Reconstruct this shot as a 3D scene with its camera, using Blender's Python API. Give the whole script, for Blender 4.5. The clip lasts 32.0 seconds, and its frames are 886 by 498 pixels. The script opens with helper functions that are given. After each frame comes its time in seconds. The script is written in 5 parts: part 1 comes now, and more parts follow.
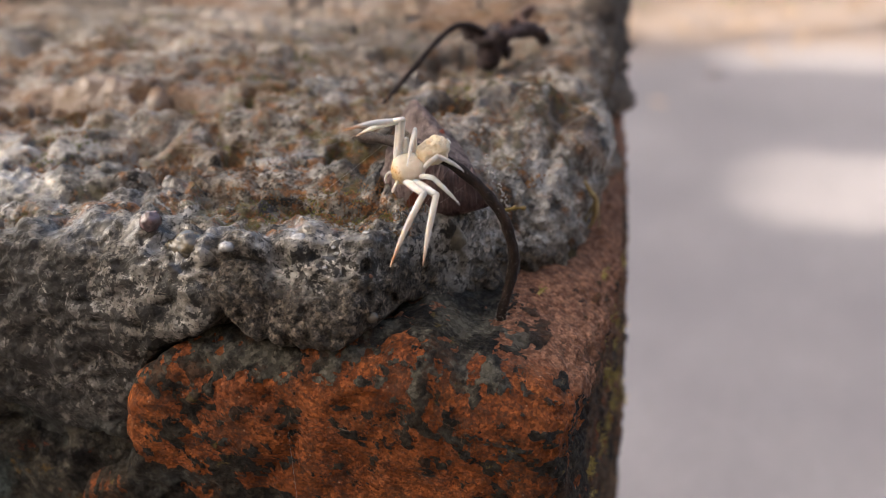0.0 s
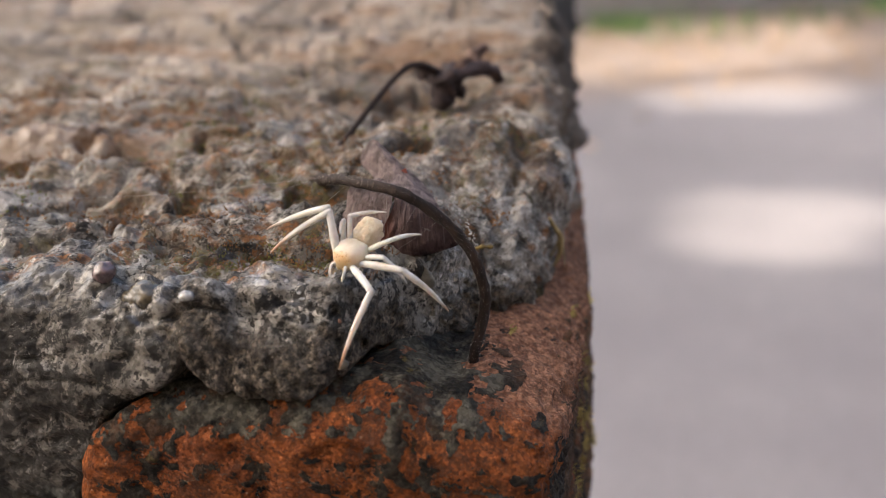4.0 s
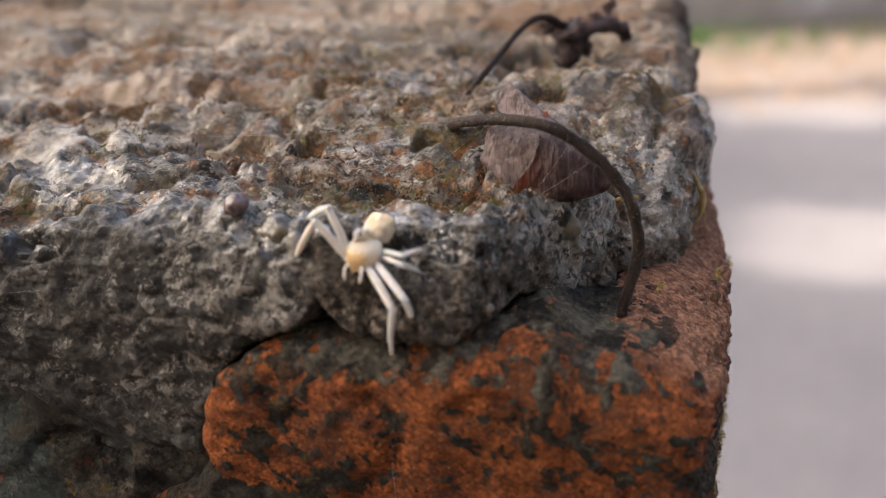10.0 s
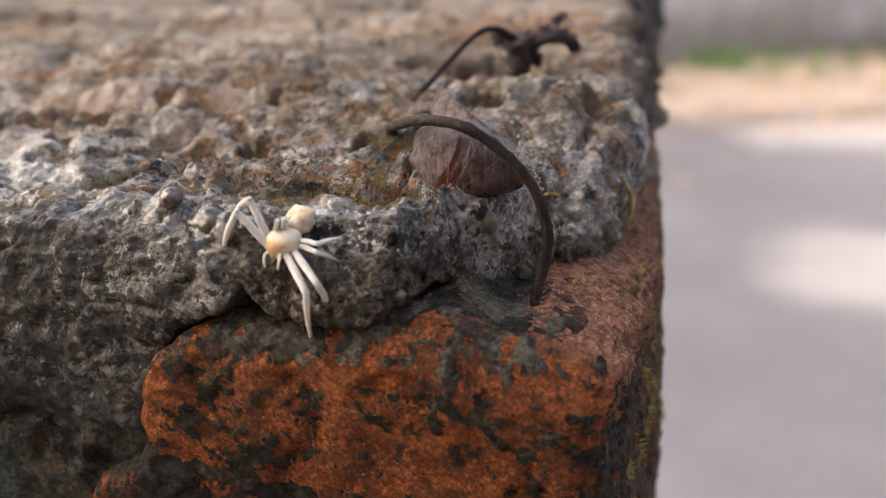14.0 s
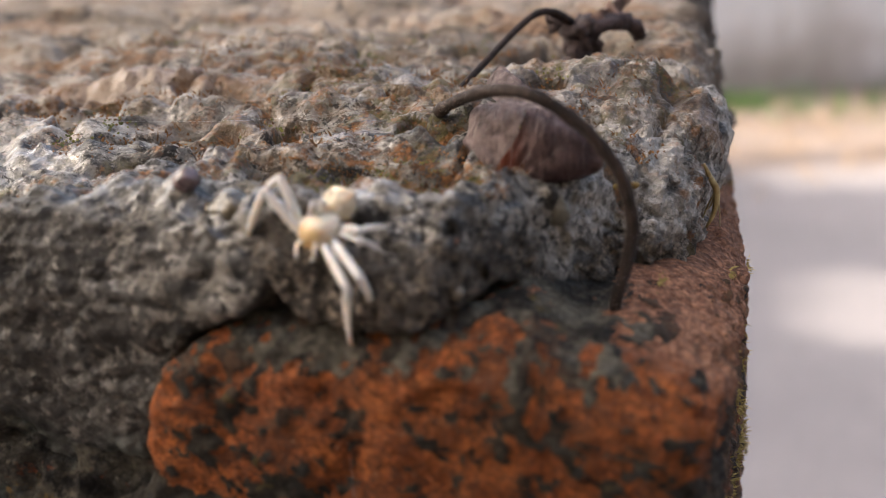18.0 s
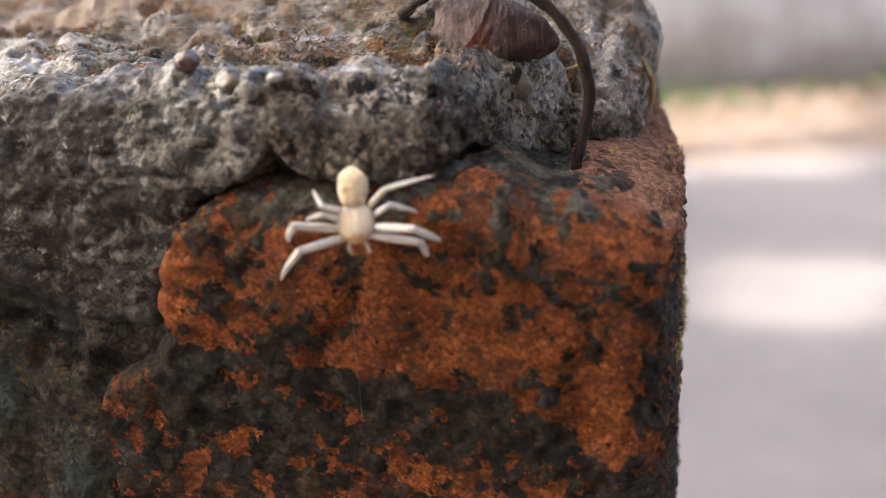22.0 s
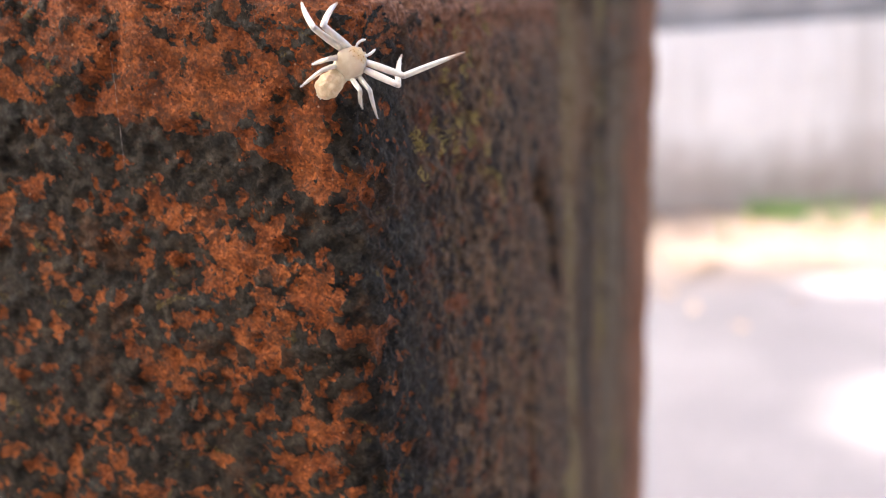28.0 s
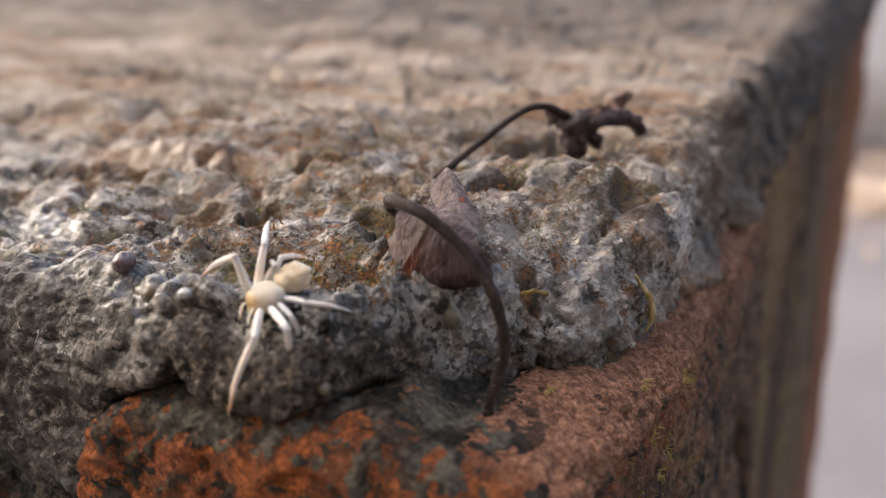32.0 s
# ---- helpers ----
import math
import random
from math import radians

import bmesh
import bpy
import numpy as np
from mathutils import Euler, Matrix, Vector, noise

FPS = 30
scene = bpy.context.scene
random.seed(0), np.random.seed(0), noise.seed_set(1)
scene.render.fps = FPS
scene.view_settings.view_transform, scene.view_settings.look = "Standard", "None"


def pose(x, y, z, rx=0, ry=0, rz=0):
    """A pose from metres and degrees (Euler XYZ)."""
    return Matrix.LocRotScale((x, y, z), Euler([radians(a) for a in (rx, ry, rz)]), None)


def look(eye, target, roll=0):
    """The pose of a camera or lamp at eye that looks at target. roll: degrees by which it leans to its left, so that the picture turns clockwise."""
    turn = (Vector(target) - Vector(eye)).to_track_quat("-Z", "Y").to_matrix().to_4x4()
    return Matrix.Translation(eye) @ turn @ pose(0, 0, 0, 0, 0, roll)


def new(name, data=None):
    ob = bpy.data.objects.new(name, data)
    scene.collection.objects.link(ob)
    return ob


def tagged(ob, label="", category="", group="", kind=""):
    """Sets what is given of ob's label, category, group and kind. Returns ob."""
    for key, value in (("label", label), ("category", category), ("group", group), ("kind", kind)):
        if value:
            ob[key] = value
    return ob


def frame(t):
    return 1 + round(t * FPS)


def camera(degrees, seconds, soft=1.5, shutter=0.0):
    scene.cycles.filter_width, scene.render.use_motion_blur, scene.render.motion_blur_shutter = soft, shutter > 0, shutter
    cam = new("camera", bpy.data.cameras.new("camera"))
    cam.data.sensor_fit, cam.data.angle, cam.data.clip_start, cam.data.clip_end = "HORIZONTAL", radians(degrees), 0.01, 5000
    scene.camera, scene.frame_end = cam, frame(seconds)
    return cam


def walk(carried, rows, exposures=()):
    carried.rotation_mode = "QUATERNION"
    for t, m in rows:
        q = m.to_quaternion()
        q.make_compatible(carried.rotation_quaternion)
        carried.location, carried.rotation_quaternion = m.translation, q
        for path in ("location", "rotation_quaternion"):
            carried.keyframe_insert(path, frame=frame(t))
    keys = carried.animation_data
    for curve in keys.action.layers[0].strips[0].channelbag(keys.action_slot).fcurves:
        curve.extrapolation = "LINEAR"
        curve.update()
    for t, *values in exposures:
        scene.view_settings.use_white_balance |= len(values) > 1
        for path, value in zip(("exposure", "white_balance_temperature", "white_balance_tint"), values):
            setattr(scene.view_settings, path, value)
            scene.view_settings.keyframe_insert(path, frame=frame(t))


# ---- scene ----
# ---- camera and its walk ----
cam = camera(47.8, 32.0, 0.6)
# a small phone lens at a hand's width: near focus, blurred distance
cam.data.dof.use_dof = True
cam.data.dof.focus_distance = 0.0668
cam.data.dof.aperture_fstop = 29.0
PATH = [
    (0.0, 0.00000, 0.00000, 0.83000, 63.000, 3.000, 0.000),
    (0.5, -0.00042, -0.00204, 0.82998, 63.448, 3.087, -0.707),
    (1.0, -0.00108, -0.00425, 0.83072, 64.200, 3.127, -1.320),
    (1.5, -0.00123, 0.00015, 0.82926, 64.717, 3.101, -2.070),
    (2.0, -0.00273, 0.00584, 0.82733, 65.077, 3.011, -2.649),
    (2.5, -0.00282, 0.00882, 0.82643, 65.187, 2.857, -3.144),
    (4.5, -0.00190, 0.00029, 0.82927, 65.572, 3.264, -4.108),
    (5.0, -0.00221, 0.00023, 0.82899, 65.615, 3.218, -3.873),
    (5.5, -0.00111, -0.00123, 0.82766, 65.505, 3.417, -3.294),
    (6.0, -0.00206, -0.00454, 0.82856, 65.694, 3.453, -2.766),
    (6.5, -0.00370, -0.00693, 0.82845, 65.817, 3.282, -2.064),
    (7.0, -0.00690, -0.00904, 0.82790, 65.842, 3.106, -1.665),
    (7.5, -0.00795, -0.01118, 0.82805, 65.902, 3.083, -1.331),
    (8.0, -0.00877, -0.00747, 0.82657, 66.034, 2.832, -1.400),
    (8.5, -0.00745, -0.00327, 0.82490, 66.252, 2.981, -1.017),
    (9.0, -0.00796, -0.00071, 0.82480, 66.101, 3.101, -0.524),
    (9.5, -0.00762, 0.00385, 0.82397, 66.265, 2.927, -0.481),
    (10.0, -0.00809, 0.00438, 0.82348, 66.187, 2.854, -0.554),
    (10.5, -0.00610, 0.00257, 0.82402, 66.169, 2.834, -0.609),
    (11.0, -0.00613, 0.00199, 0.82428, 66.061, 2.878, -0.522),
    (11.5, -0.00577, 0.00123, 0.82502, 65.976, 2.867, -0.350),
    (12.0, -0.00573, 0.00134, 0.82503, 66.207, 3.034, -0.094),
    (12.5, -0.00522, 0.00248, 0.82358, 66.371, 3.020, 0.129),
    (13.0, -0.00384, 0.00215, 0.82293, 66.626, 3.251, 0.514),
    (13.5, -0.00206, 0.00131, 0.82282, 67.059, 3.280, 0.833),
    (15.5, 0.00051, -0.00369, 0.82264, 69.040, 4.387, 3.299),
    (16.0, -0.00174, -0.00127, 0.82248, 68.664, 4.378, 3.499),
    (16.5, -0.00385, -0.00002, 0.82153, 69.395, 3.850, 3.290),
    (17.0, -0.00403, 0.00408, 0.81841, 69.576, 3.739, 3.001),
    (17.5, -0.00309, 0.00695, 0.81688, 69.852, 3.620, 2.788),
    (18.0, -0.00379, 0.00835, 0.81653, 70.108, 3.630, 2.482),
    (18.5, -0.00300, 0.00616, 0.81794, 70.202, 3.650, 2.075),
    (19.0, -0.00570, 0.00048, 0.81871, 69.937, 4.014, 1.781),
    (19.5, -0.00910, -0.00686, 0.81834, 70.253, 3.606, -0.300),
    (20.0, -0.00870, -0.00956, 0.82151, 70.600, 3.797, -1.886),
    (20.5, -0.00784, -0.00519, 0.81875, 70.638, 4.125, -2.731),
    (21.0, -0.00547, -0.00264, 0.81937, 70.037, 4.406, -2.826),
    (21.5, -0.00788, -0.00051, 0.81438, 70.309, 3.995, -3.456),
    (22.0, -0.00844, -0.00044, 0.81126, 69.944, 4.041, -3.240),
    (22.5, -0.00684, -0.01064, 0.80992, 70.493, 3.682, -3.254),
    (23.0, -0.00763, -0.01920, 0.80648, 72.004, 3.294, -2.650),
    (23.5, -0.00483, -0.01952, 0.80698, 73.087, 3.477, -2.223),
    (24.0, -0.00228, -0.02258, 0.80477, 74.825, 3.516, -0.855),
    (24.5, -0.00039, -0.02525, 0.80320, 76.573, 3.215, 0.079),
    (26.5, 0.00738, -0.01335, 0.79379, 77.573, 3.732, 3.323),
    (27.0, 0.01233, -0.01310, 0.79168, 76.826, 3.675, 4.137),
    (27.5, 0.01411, -0.01456, 0.78802, 76.344, 3.740, 4.476),
    (28.0, 0.01786, -0.01734, 0.78985, 76.900, 3.858, 4.989),
    (28.5, 0.02334, -0.01961, 0.79699, 77.226, 4.370, 5.380),
    (29.0, 0.02474, -0.02123, 0.80749, 77.516, 4.330, 6.659),
    (29.5, 0.02587, -0.01685, 0.81009, 77.429, 4.479, 7.578),
    (30.0, 0.02687, -0.00925, 0.81389, 77.160, 4.325, 8.819),
    (30.5, 0.02329, -0.00146, 0.81709, 76.419, 4.261, 10.257),
    (31.0, 0.02284, 0.00261, 0.81987, 74.933, 3.609, 11.905),
    (31.5, 0.02023, 0.00464, 0.82135, 73.895, 3.262, 13.472),
    (32.0, 0.01431, 0.00807, 0.82128, 72.210, 2.983, 14.595),
]
# the camera's own brightening as it dips to the shaded brick
EXPOSURES = [(0, 1.58, 7000, 9), (3, 1.62, 7000, 9), (6, 1.68, 7000, 9), (12, 1.73, 7000, 9), (16, 1.80, 7000, 9), (18, 1.78, 7000, 9), (21, 1.86, 7000, 9), (23, 2.12, 6950, 10), (24.5, 2.36, 6900, 11), (26.5, 2.60, 6850, 12),
             (28, 2.66, 6850, 12), (29, 2.62, 6850, 12), (30, 2.50, 6900, 12), (31, 2.17, 7000, 11), (32, 1.86, 7000, 10)]
walk(cam, [(t, pose(x, y, z, rx, ry, rz)) for t, x, y, z, rx, ry, rz in PATH], EXPOSURES)

# ---- world and sun ----
SUN_ELEV, SUN_AZ = 48.0, -75.0  # degrees; azimuth from +y towards +x
world = bpy.data.worlds.new("sky")
scene.world = world
world.use_nodes = True
wt = world.node_tree
sky = wt.nodes.new("ShaderNodeTexSky")
sky.sky_type, sky.sun_disc = "NISHITA", False
sky.sun_elevation, sky.sun_rotation = radians(SUN_ELEV), radians(SUN_AZ % 360)
sky.air_density, sky.dust_density = 0.8, 6.0
wt.nodes["Background"].inputs["Strength"].default_value = 0.15
wt.links.new(sky.outputs[0], wt.nodes["Background"].inputs["Color"])
sun = new("sun", bpy.data.lights.new("sun", "SUN"))
sun.data.energy, sun.data.angle, sun.data.color = 2.2, radians(0.6), (1.0, 0.93, 0.84)
SUN_DIR = Vector((math.sin(radians(SUN_AZ)) * math.cos(radians(SUN_ELEV)), math.cos(radians(SUN_AZ)) * math.cos(radians(SUN_ELEV)), math.sin(radians(SUN_ELEV))))
sun.matrix_world = look(SUN_DIR * 20, (0, 0, 0))

# ---- materials ----
class Nodes:
    """A few lines to chain shader nodes."""

    def __init__(self, name, rough=0.7, spec=0.5):
        self.mat = bpy.data.materials.new(name)
        self.mat.use_nodes = True
        self.t = self.mat.node_tree
        self.bsdf = self.t.nodes["Principled BSDF"]
        self.bsdf.inputs["Roughness"].default_value = rough
        self.bsdf.inputs["Specular IOR Level"].default_value = spec
        self.co = self.t.nodes.new("ShaderNodeTexCoord").outputs["Object"]

    def put(self, socket, value):
        if isinstance(value, bpy.types.NodeSocket):
            self.t.links.new(value, socket)
        elif isinstance(value, tuple) and len(value) == 3 and socket.type == "RGBA":
            socket.default_value = (*value, 1)
        else:
            socket.default_value = value

    def noise(self, scale, detail=4, rough=0.6, at=None, distort=0.0):
        n = self.t.nodes.new("ShaderNodeTexNoise")
        self.put(n.inputs["Vector"], at or self.co)
        for key, v in (("Scale", scale), ("Detail", detail), ("Roughness", rough), ("Distortion", distort)):
            n.inputs[key].default_value = v
        return n.outputs["Fac"]

    def cells(self, scale, feature="F1", at=None, out="Distance"):
        n = self.t.nodes.new("ShaderNodeTexVoronoi")
        n.feature = feature
        self.put(n.inputs["Vector"], at or self.co)
        n.inputs["Scale"].default_value = scale
        return n.outputs[out]

    def math(self, op, a, b=0.0, clamp=False):
        n = self.t.nodes.new("ShaderNodeMath")
        n.operation, n.use_clamp = op, clamp
        self.put(n.inputs[0], a), self.put(n.inputs[1], b)
        return n.outputs[0]

    def ramp(self, fac, lo, hi, a=0.0, b=1.0):
        n = self.t.nodes.new("ShaderNodeMapRange")
        n.interpolation_type = "SMOOTHSTEP"
        self.put(n.inputs["Value"], fac)
        for key, v in (("From Min", lo), ("From Max", hi), ("To Min", a), ("To Max", b)):
            n.inputs[key].default_value = v
        return n.outputs[0]

    def mix(self, fac, a, b):
        n = self.t.nodes.new("ShaderNodeMix")
        n.data_type = "RGBA"
        self.put(n.inputs[0], fac), self.put(n.inputs[6], a), self.put(n.inputs[7], b)
        return n.outputs[2]

    def attr(self, name):
        n = self.t.nodes.new("ShaderNodeAttribute")
        n.attribute_name = name
        return n.outputs["Fac"]

    def axis(self, k):
        n = self.t.nodes.new("ShaderNodeSeparateXYZ")
        self.put(n.inputs[0], self.co)
        return n.outputs[k]

    def stretch(self, sx, sy, sz):
        n = self.t.nodes.new("ShaderNodeMapping")
        self.put(n.inputs["Vector"], self.co)
        n.inputs["Scale"].default_value = (sx, sy, sz)
        return n.outputs[0]

    def grains(self, color, scale, dark, light):
        """The colour times a tone of its own for each grain."""
        n = self.t.nodes.new("ShaderNodeTexVoronoi")
        self.put(n.inputs["Vector"], self.co)
        n.inputs["Scale"].default_value = scale
        tone = self.t.nodes.new("ShaderNodeSeparateColor")
        self.put(tone.inputs[0], n.outputs["Color"])
        k = self.t.nodes.new("ShaderNodeMapRange")
        self.put(k.inputs["Value"], self.math("POWER", tone.outputs[0], 1.6))
        k.inputs["To Min"].default_value, k.inputs["To Max"].default_value = dark, light
        s = self.t.nodes.new("ShaderNodeVectorMath")
        s.operation = "SCALE"
        self.put(s.inputs[0], color), self.put(s.inputs["Scale"], k.outputs[0])
        return s.outputs[0]

    def bump(self, height, depth, strength=1.0):
        n = self.t.nodes.new("ShaderNodeBump")
        self.put(n.inputs["Height"], height)
        n.inputs["Distance"].default_value, n.inputs["Strength"].default_value = depth, strength
        if self.bsdf.inputs["Normal"].links:
            self.put(n.inputs["Normal"], self.bsdf.inputs["Normal"].links[0].from_socket)
        self.put(self.bsdf.inputs["Normal"], n.outputs[0])

    def finish(self, color, rough=None):
        self.put(self.bsdf.inputs["Base Color"], color)
        if rough is not None:
            self.put(self.bsdf.inputs["Roughness"], rough)
        return self.mat


def cement():
    m = Nodes("weathered_cement", 0.6, 0.22)
    u, v, z = m.axis(0), m.axis(1), m.axis(2)
    low = m.attr("low")
    mid, fine = m.noise(300, 6, 0.68, distort=0.4), m.noise(3600, 4, 0.7)
    c = m.mix(m.ramp(mid, 0.36, 0.62), (0.175, 0.158, 0.134), (0.345, 0.325, 0.292))
    c = m.mix(m.ramp(m.noise(120, 5, 0.65), 0.48, 0.62, 0, 0.5), c, (0.155, 0.130, 0.106))
    c = m.mix(m.ramp(m.noise(190, 6, 0.7, at=m.stretch(1, 1.1, 1.2)), 0.53, 0.60, 0, 0.75), c, (0.51, 0.488, 0.450))
    # thin dark film in broad stains, then black lichen in crisp blots and dots
    c = m.mix(m.ramp(m.noise(95, 5, 0.7), 0.51, 0.62, 0, 0.55), c, (0.056, 0.049, 0.041))
    blots = m.noise(620, 7, 0.72, distort=0.5)
    front = m.ramp(v, 0.0085, 0.0060)
    shift = m.math("ADD", m.math("MULTIPLY", front, 0.040), m.math("MULTIPLY", m.ramp(u, -0.028, -0.040), 0.048))
    shift = m.math("SUBTRACT", shift, 0.024)
    c = m.mix(m.ramp(m.math("ADD", blots, shift), 0.512, 0.534, 0, 0.95), c, (0.017, 0.0155, 0.014))
    c = m.mix(m.ramp(m.noise(1500, 5, 0.7), 0.545, 0.565, 0, 0.9), c, (0.020, 0.018, 0.015))
    c = m.mix(m.math("MULTIPLY", m.math("MULTIPLY", m.ramp(u, -0.026, -0.036), m.ramp(v, 0.011, 0.006)), m.ramp(mid, 0.40, 0.58, 0.2, 0.6)), c, (0.060, 0.053, 0.046))
    # brown and beige weathering on the flat top
    top = m.ramp(v, 0.009, 0.020)
    c = m.mix(m.math("MULTIPLY", top, m.ramp(m.noise(110, 6, 0.7, at=m.stretch(0.6, 1.4, 1)), 0.48, 0.62, 0, 0.6)), c, (0.205, 0.132, 0.076))
    c = m.mix(m.math("MULTIPLY", top, m.ramp(m.noise(150, 6, 0.7, at=m.stretch(0.5, 1.5, 1)), 0.52, 0.58, 0, 0.85)), c, (0.032, 0.029, 0.026))
    # bare rubbed cement at the coping's end
    rub = m.math("MULTIPLY", m.math("MULTIPLY", m.ramp(u, -0.016, -0.006), m.math("MULTIPLY", m.ramp(v, 0.050, 0.032), m.ramp(v, 0.0105, 0.0165))), m.ramp(m.noise(330, 6, 0.7), 0.40, 0.56, 0, 0.82))
    c = m.mix(rub, c, (0.50, 0.470, 0.425))
    c = m.grains(c, 2600, 0.72, 1.34)
    c = m.mix(m.ramp(fine, 0.62, 0.70, 0, 0.5), c, (0.46, 0.44, 0.41))
    c = m.mix(m.ramp(fine, 0.42, 0.32, 0, 0.7), c, (0.050, 0.045, 0.040))
    # the lip's front, down to its broken edge, is gritty brown black
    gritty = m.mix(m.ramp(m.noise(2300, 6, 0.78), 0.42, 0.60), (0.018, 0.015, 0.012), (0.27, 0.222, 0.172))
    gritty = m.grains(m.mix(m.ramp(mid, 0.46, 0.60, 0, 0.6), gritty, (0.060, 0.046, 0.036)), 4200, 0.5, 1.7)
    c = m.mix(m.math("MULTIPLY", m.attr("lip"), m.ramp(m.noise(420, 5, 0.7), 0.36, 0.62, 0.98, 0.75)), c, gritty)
    c = m.mix(m.attr("skin"), c, m.mix(m.ramp(mid, 0.38, 0.60), (0.016, 0.015, 0.014), (0.070, 0.074, 0.066)))
    # brown soil tone and crevice shade painted into the deepest hollows
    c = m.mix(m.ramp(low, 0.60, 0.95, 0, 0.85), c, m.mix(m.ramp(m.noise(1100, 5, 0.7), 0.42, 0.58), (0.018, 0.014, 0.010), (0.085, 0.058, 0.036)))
    # rust-coloured lichen and moss sit in the hollows
    patch = m.ramp(m.noise(85, 4, 0.7), 0.38, 0.50)
    rust = m.math("MULTIPLY", m.math("MULTIPLY", patch, m.ramp(low, 0.12, 0.5)), m.ramp(m.noise(900, 6, 0.75), 0.48, 0.55))
    c = m.mix(m.math("MULTIPLY", rust, 0.85), c, m.mix(m.ramp(m.noise(1500, 3), 0.4, 0.6), (0.085, 0.040, 0.018), (0.27, 0.115, 0.038)))
    moss = m.math("MULTIPLY", m.math("MULTIPLY", m.ramp(m.noise(110, 3, 0.6, at=m.stretch(1, 1.3, 1)), 0.52, 0.60), m.ramp(low, 0.15, 0.5)), m.ramp(m.noise(1400, 4, 0.7), 0.46, 0.54))
    c = m.mix(m.math("MULTIPLY", moss, 0.7), c, (0.095, 0.083, 0.026))
    # wet gloss painted as pale patches along the middle top, away from the corner
    pale_gloss = m.math("MULTIPLY", m.math("MULTIPLY", m.ramp(u, -0.030, -0.044), m.ramp(v, 0.010, 0.017)), m.math("MULTIPLY", m.ramp(v, 0.090, 0.055), m.ramp(m.noise(210, 6, 0.72, at=m.stretch(0.6, 1.4, 1)), 0.42, 0.56, 0, 0.65)))
    c = m.mix(pale_gloss, c, (0.56, 0.52, 0.465))
    # dusty tan further back
    dust = m.noise(70, 5, 0.65, at=m.stretch(0.7, 1.3, 1))
    tan = m.mix(m.ramp(dust, 0.42, 0.60), (0.30, 0.245, 0.19), (0.56, 0.475, 0.395))
    c = m.mix(m.math("MULTIPLY", m.ramp(v, 0.026, 0.06, 0, 0.75), m.ramp(u, -0.020, -0.045, 0.7, 1.0)), c, m.mix(m.ramp(v, 0.07, 0.14), tan, m.mix(m.ramp(dust, 0.42, 0.60), (0.105, 0.082, 0.063), (0.24, 0.20, 0.162))))
    # shade of dents painted as dark streaks, and rusty smears, along the wall
    back = m.math("MULTIPLY", m.ramp(v, 0.020, 0.032), m.ramp(v, 0.13, 0.08))
    c = m.mix(m.math("MULTIPLY", back, m.ramp(m.noise(62, 6, 0.72, at=m.stretch(0.5, 1.5, 1)), 0.52, 0.60, 0, 0.6)), c, (0.235, 0.125, 0.062))
    c = m.mix(m.math("MULTIPLY", back, m.ramp(m.noise(80, 6, 0.7, at=m.stretch(0.4, 1.6, 1)), 0.56, 0.62, 0, 0.7)), c, (0.046, 0.040, 0.036))
    # the weathered end is black with lichen further back
    end = m.math("SUBTRACT", u, m.math("MULTIPLY", v, 0.017))
    end = m.math("ADD", end, m.math("MULTIPLY", m.math("SUBTRACT", m.noise(120, 5, 0.7), 0.5), 0.012))
    stain = m.math("MULTIPLY", m.ramp(end, -0.0075, -0.0030), m.ramp(v, 0.034, 0.070))
    c = m.mix(m.math("MULTIPLY", stain, 0.93), c, m.mix(m.ramp(m.noise(140, 5, 0.7), 0.42, 0.6), (0.022, 0.019, 0.017), (0.105, 0.078, 0.058)))
    m.bump(m.noise(700, 5, 0.7), 0.0007, 0.8)
    m.bump(m.cells(2600), 0.00022, 0.6)
    m.bump(fine, 0.00030, 0.8)
    m.bump(m.math("MULTIPLY", m.noise(2600, 5, 0.75), m.attr("lip")), 0.0006, 0.9)
    # rubbed knobs and sand grains have a damp sheen, the films are dull
    damp = m.math("MULTIPLY", m.math("MULTIPLY", m.ramp(m.noise(170, 5, 0.65), 0.46, 0.58), m.ramp(low, 0.55, 0.25)), m.math("MULTIPLY", m.ramp(z, 0.7985, 0.8000), m.ramp(v, 0.045, 0.020)))
    m.put(m.bsdf.inputs["Coat Weight"], m.math("MAXIMUM", m.math("MULTIPLY", damp, m.ramp(m.noise(900, 4, 0.7), 0.42, 0.56, 0.1, 0.75)), m.math("MULTIPLY", m.attr("wet"), m.ramp(m.noise(800, 4, 0.7), 0.40, 0.52))))
    m.bsdf.inputs["Coat Roughness"].default_value = 0.21
    m.bsdf.inputs["Coat IOR"].default_value = 1.75
    sheen = m.math("MULTIPLY", m.ramp(m.noise(260, 4, 0.6), 0.42, 0.60, 0.60, 0.36), m.ramp(low, 0.25, 0.6, 1.0, 1.35))
    return m.finish(c, m.math("MAXIMUM", sheen, m.ramp(v, 0.022, 0.05, 0.2, 0.75)))


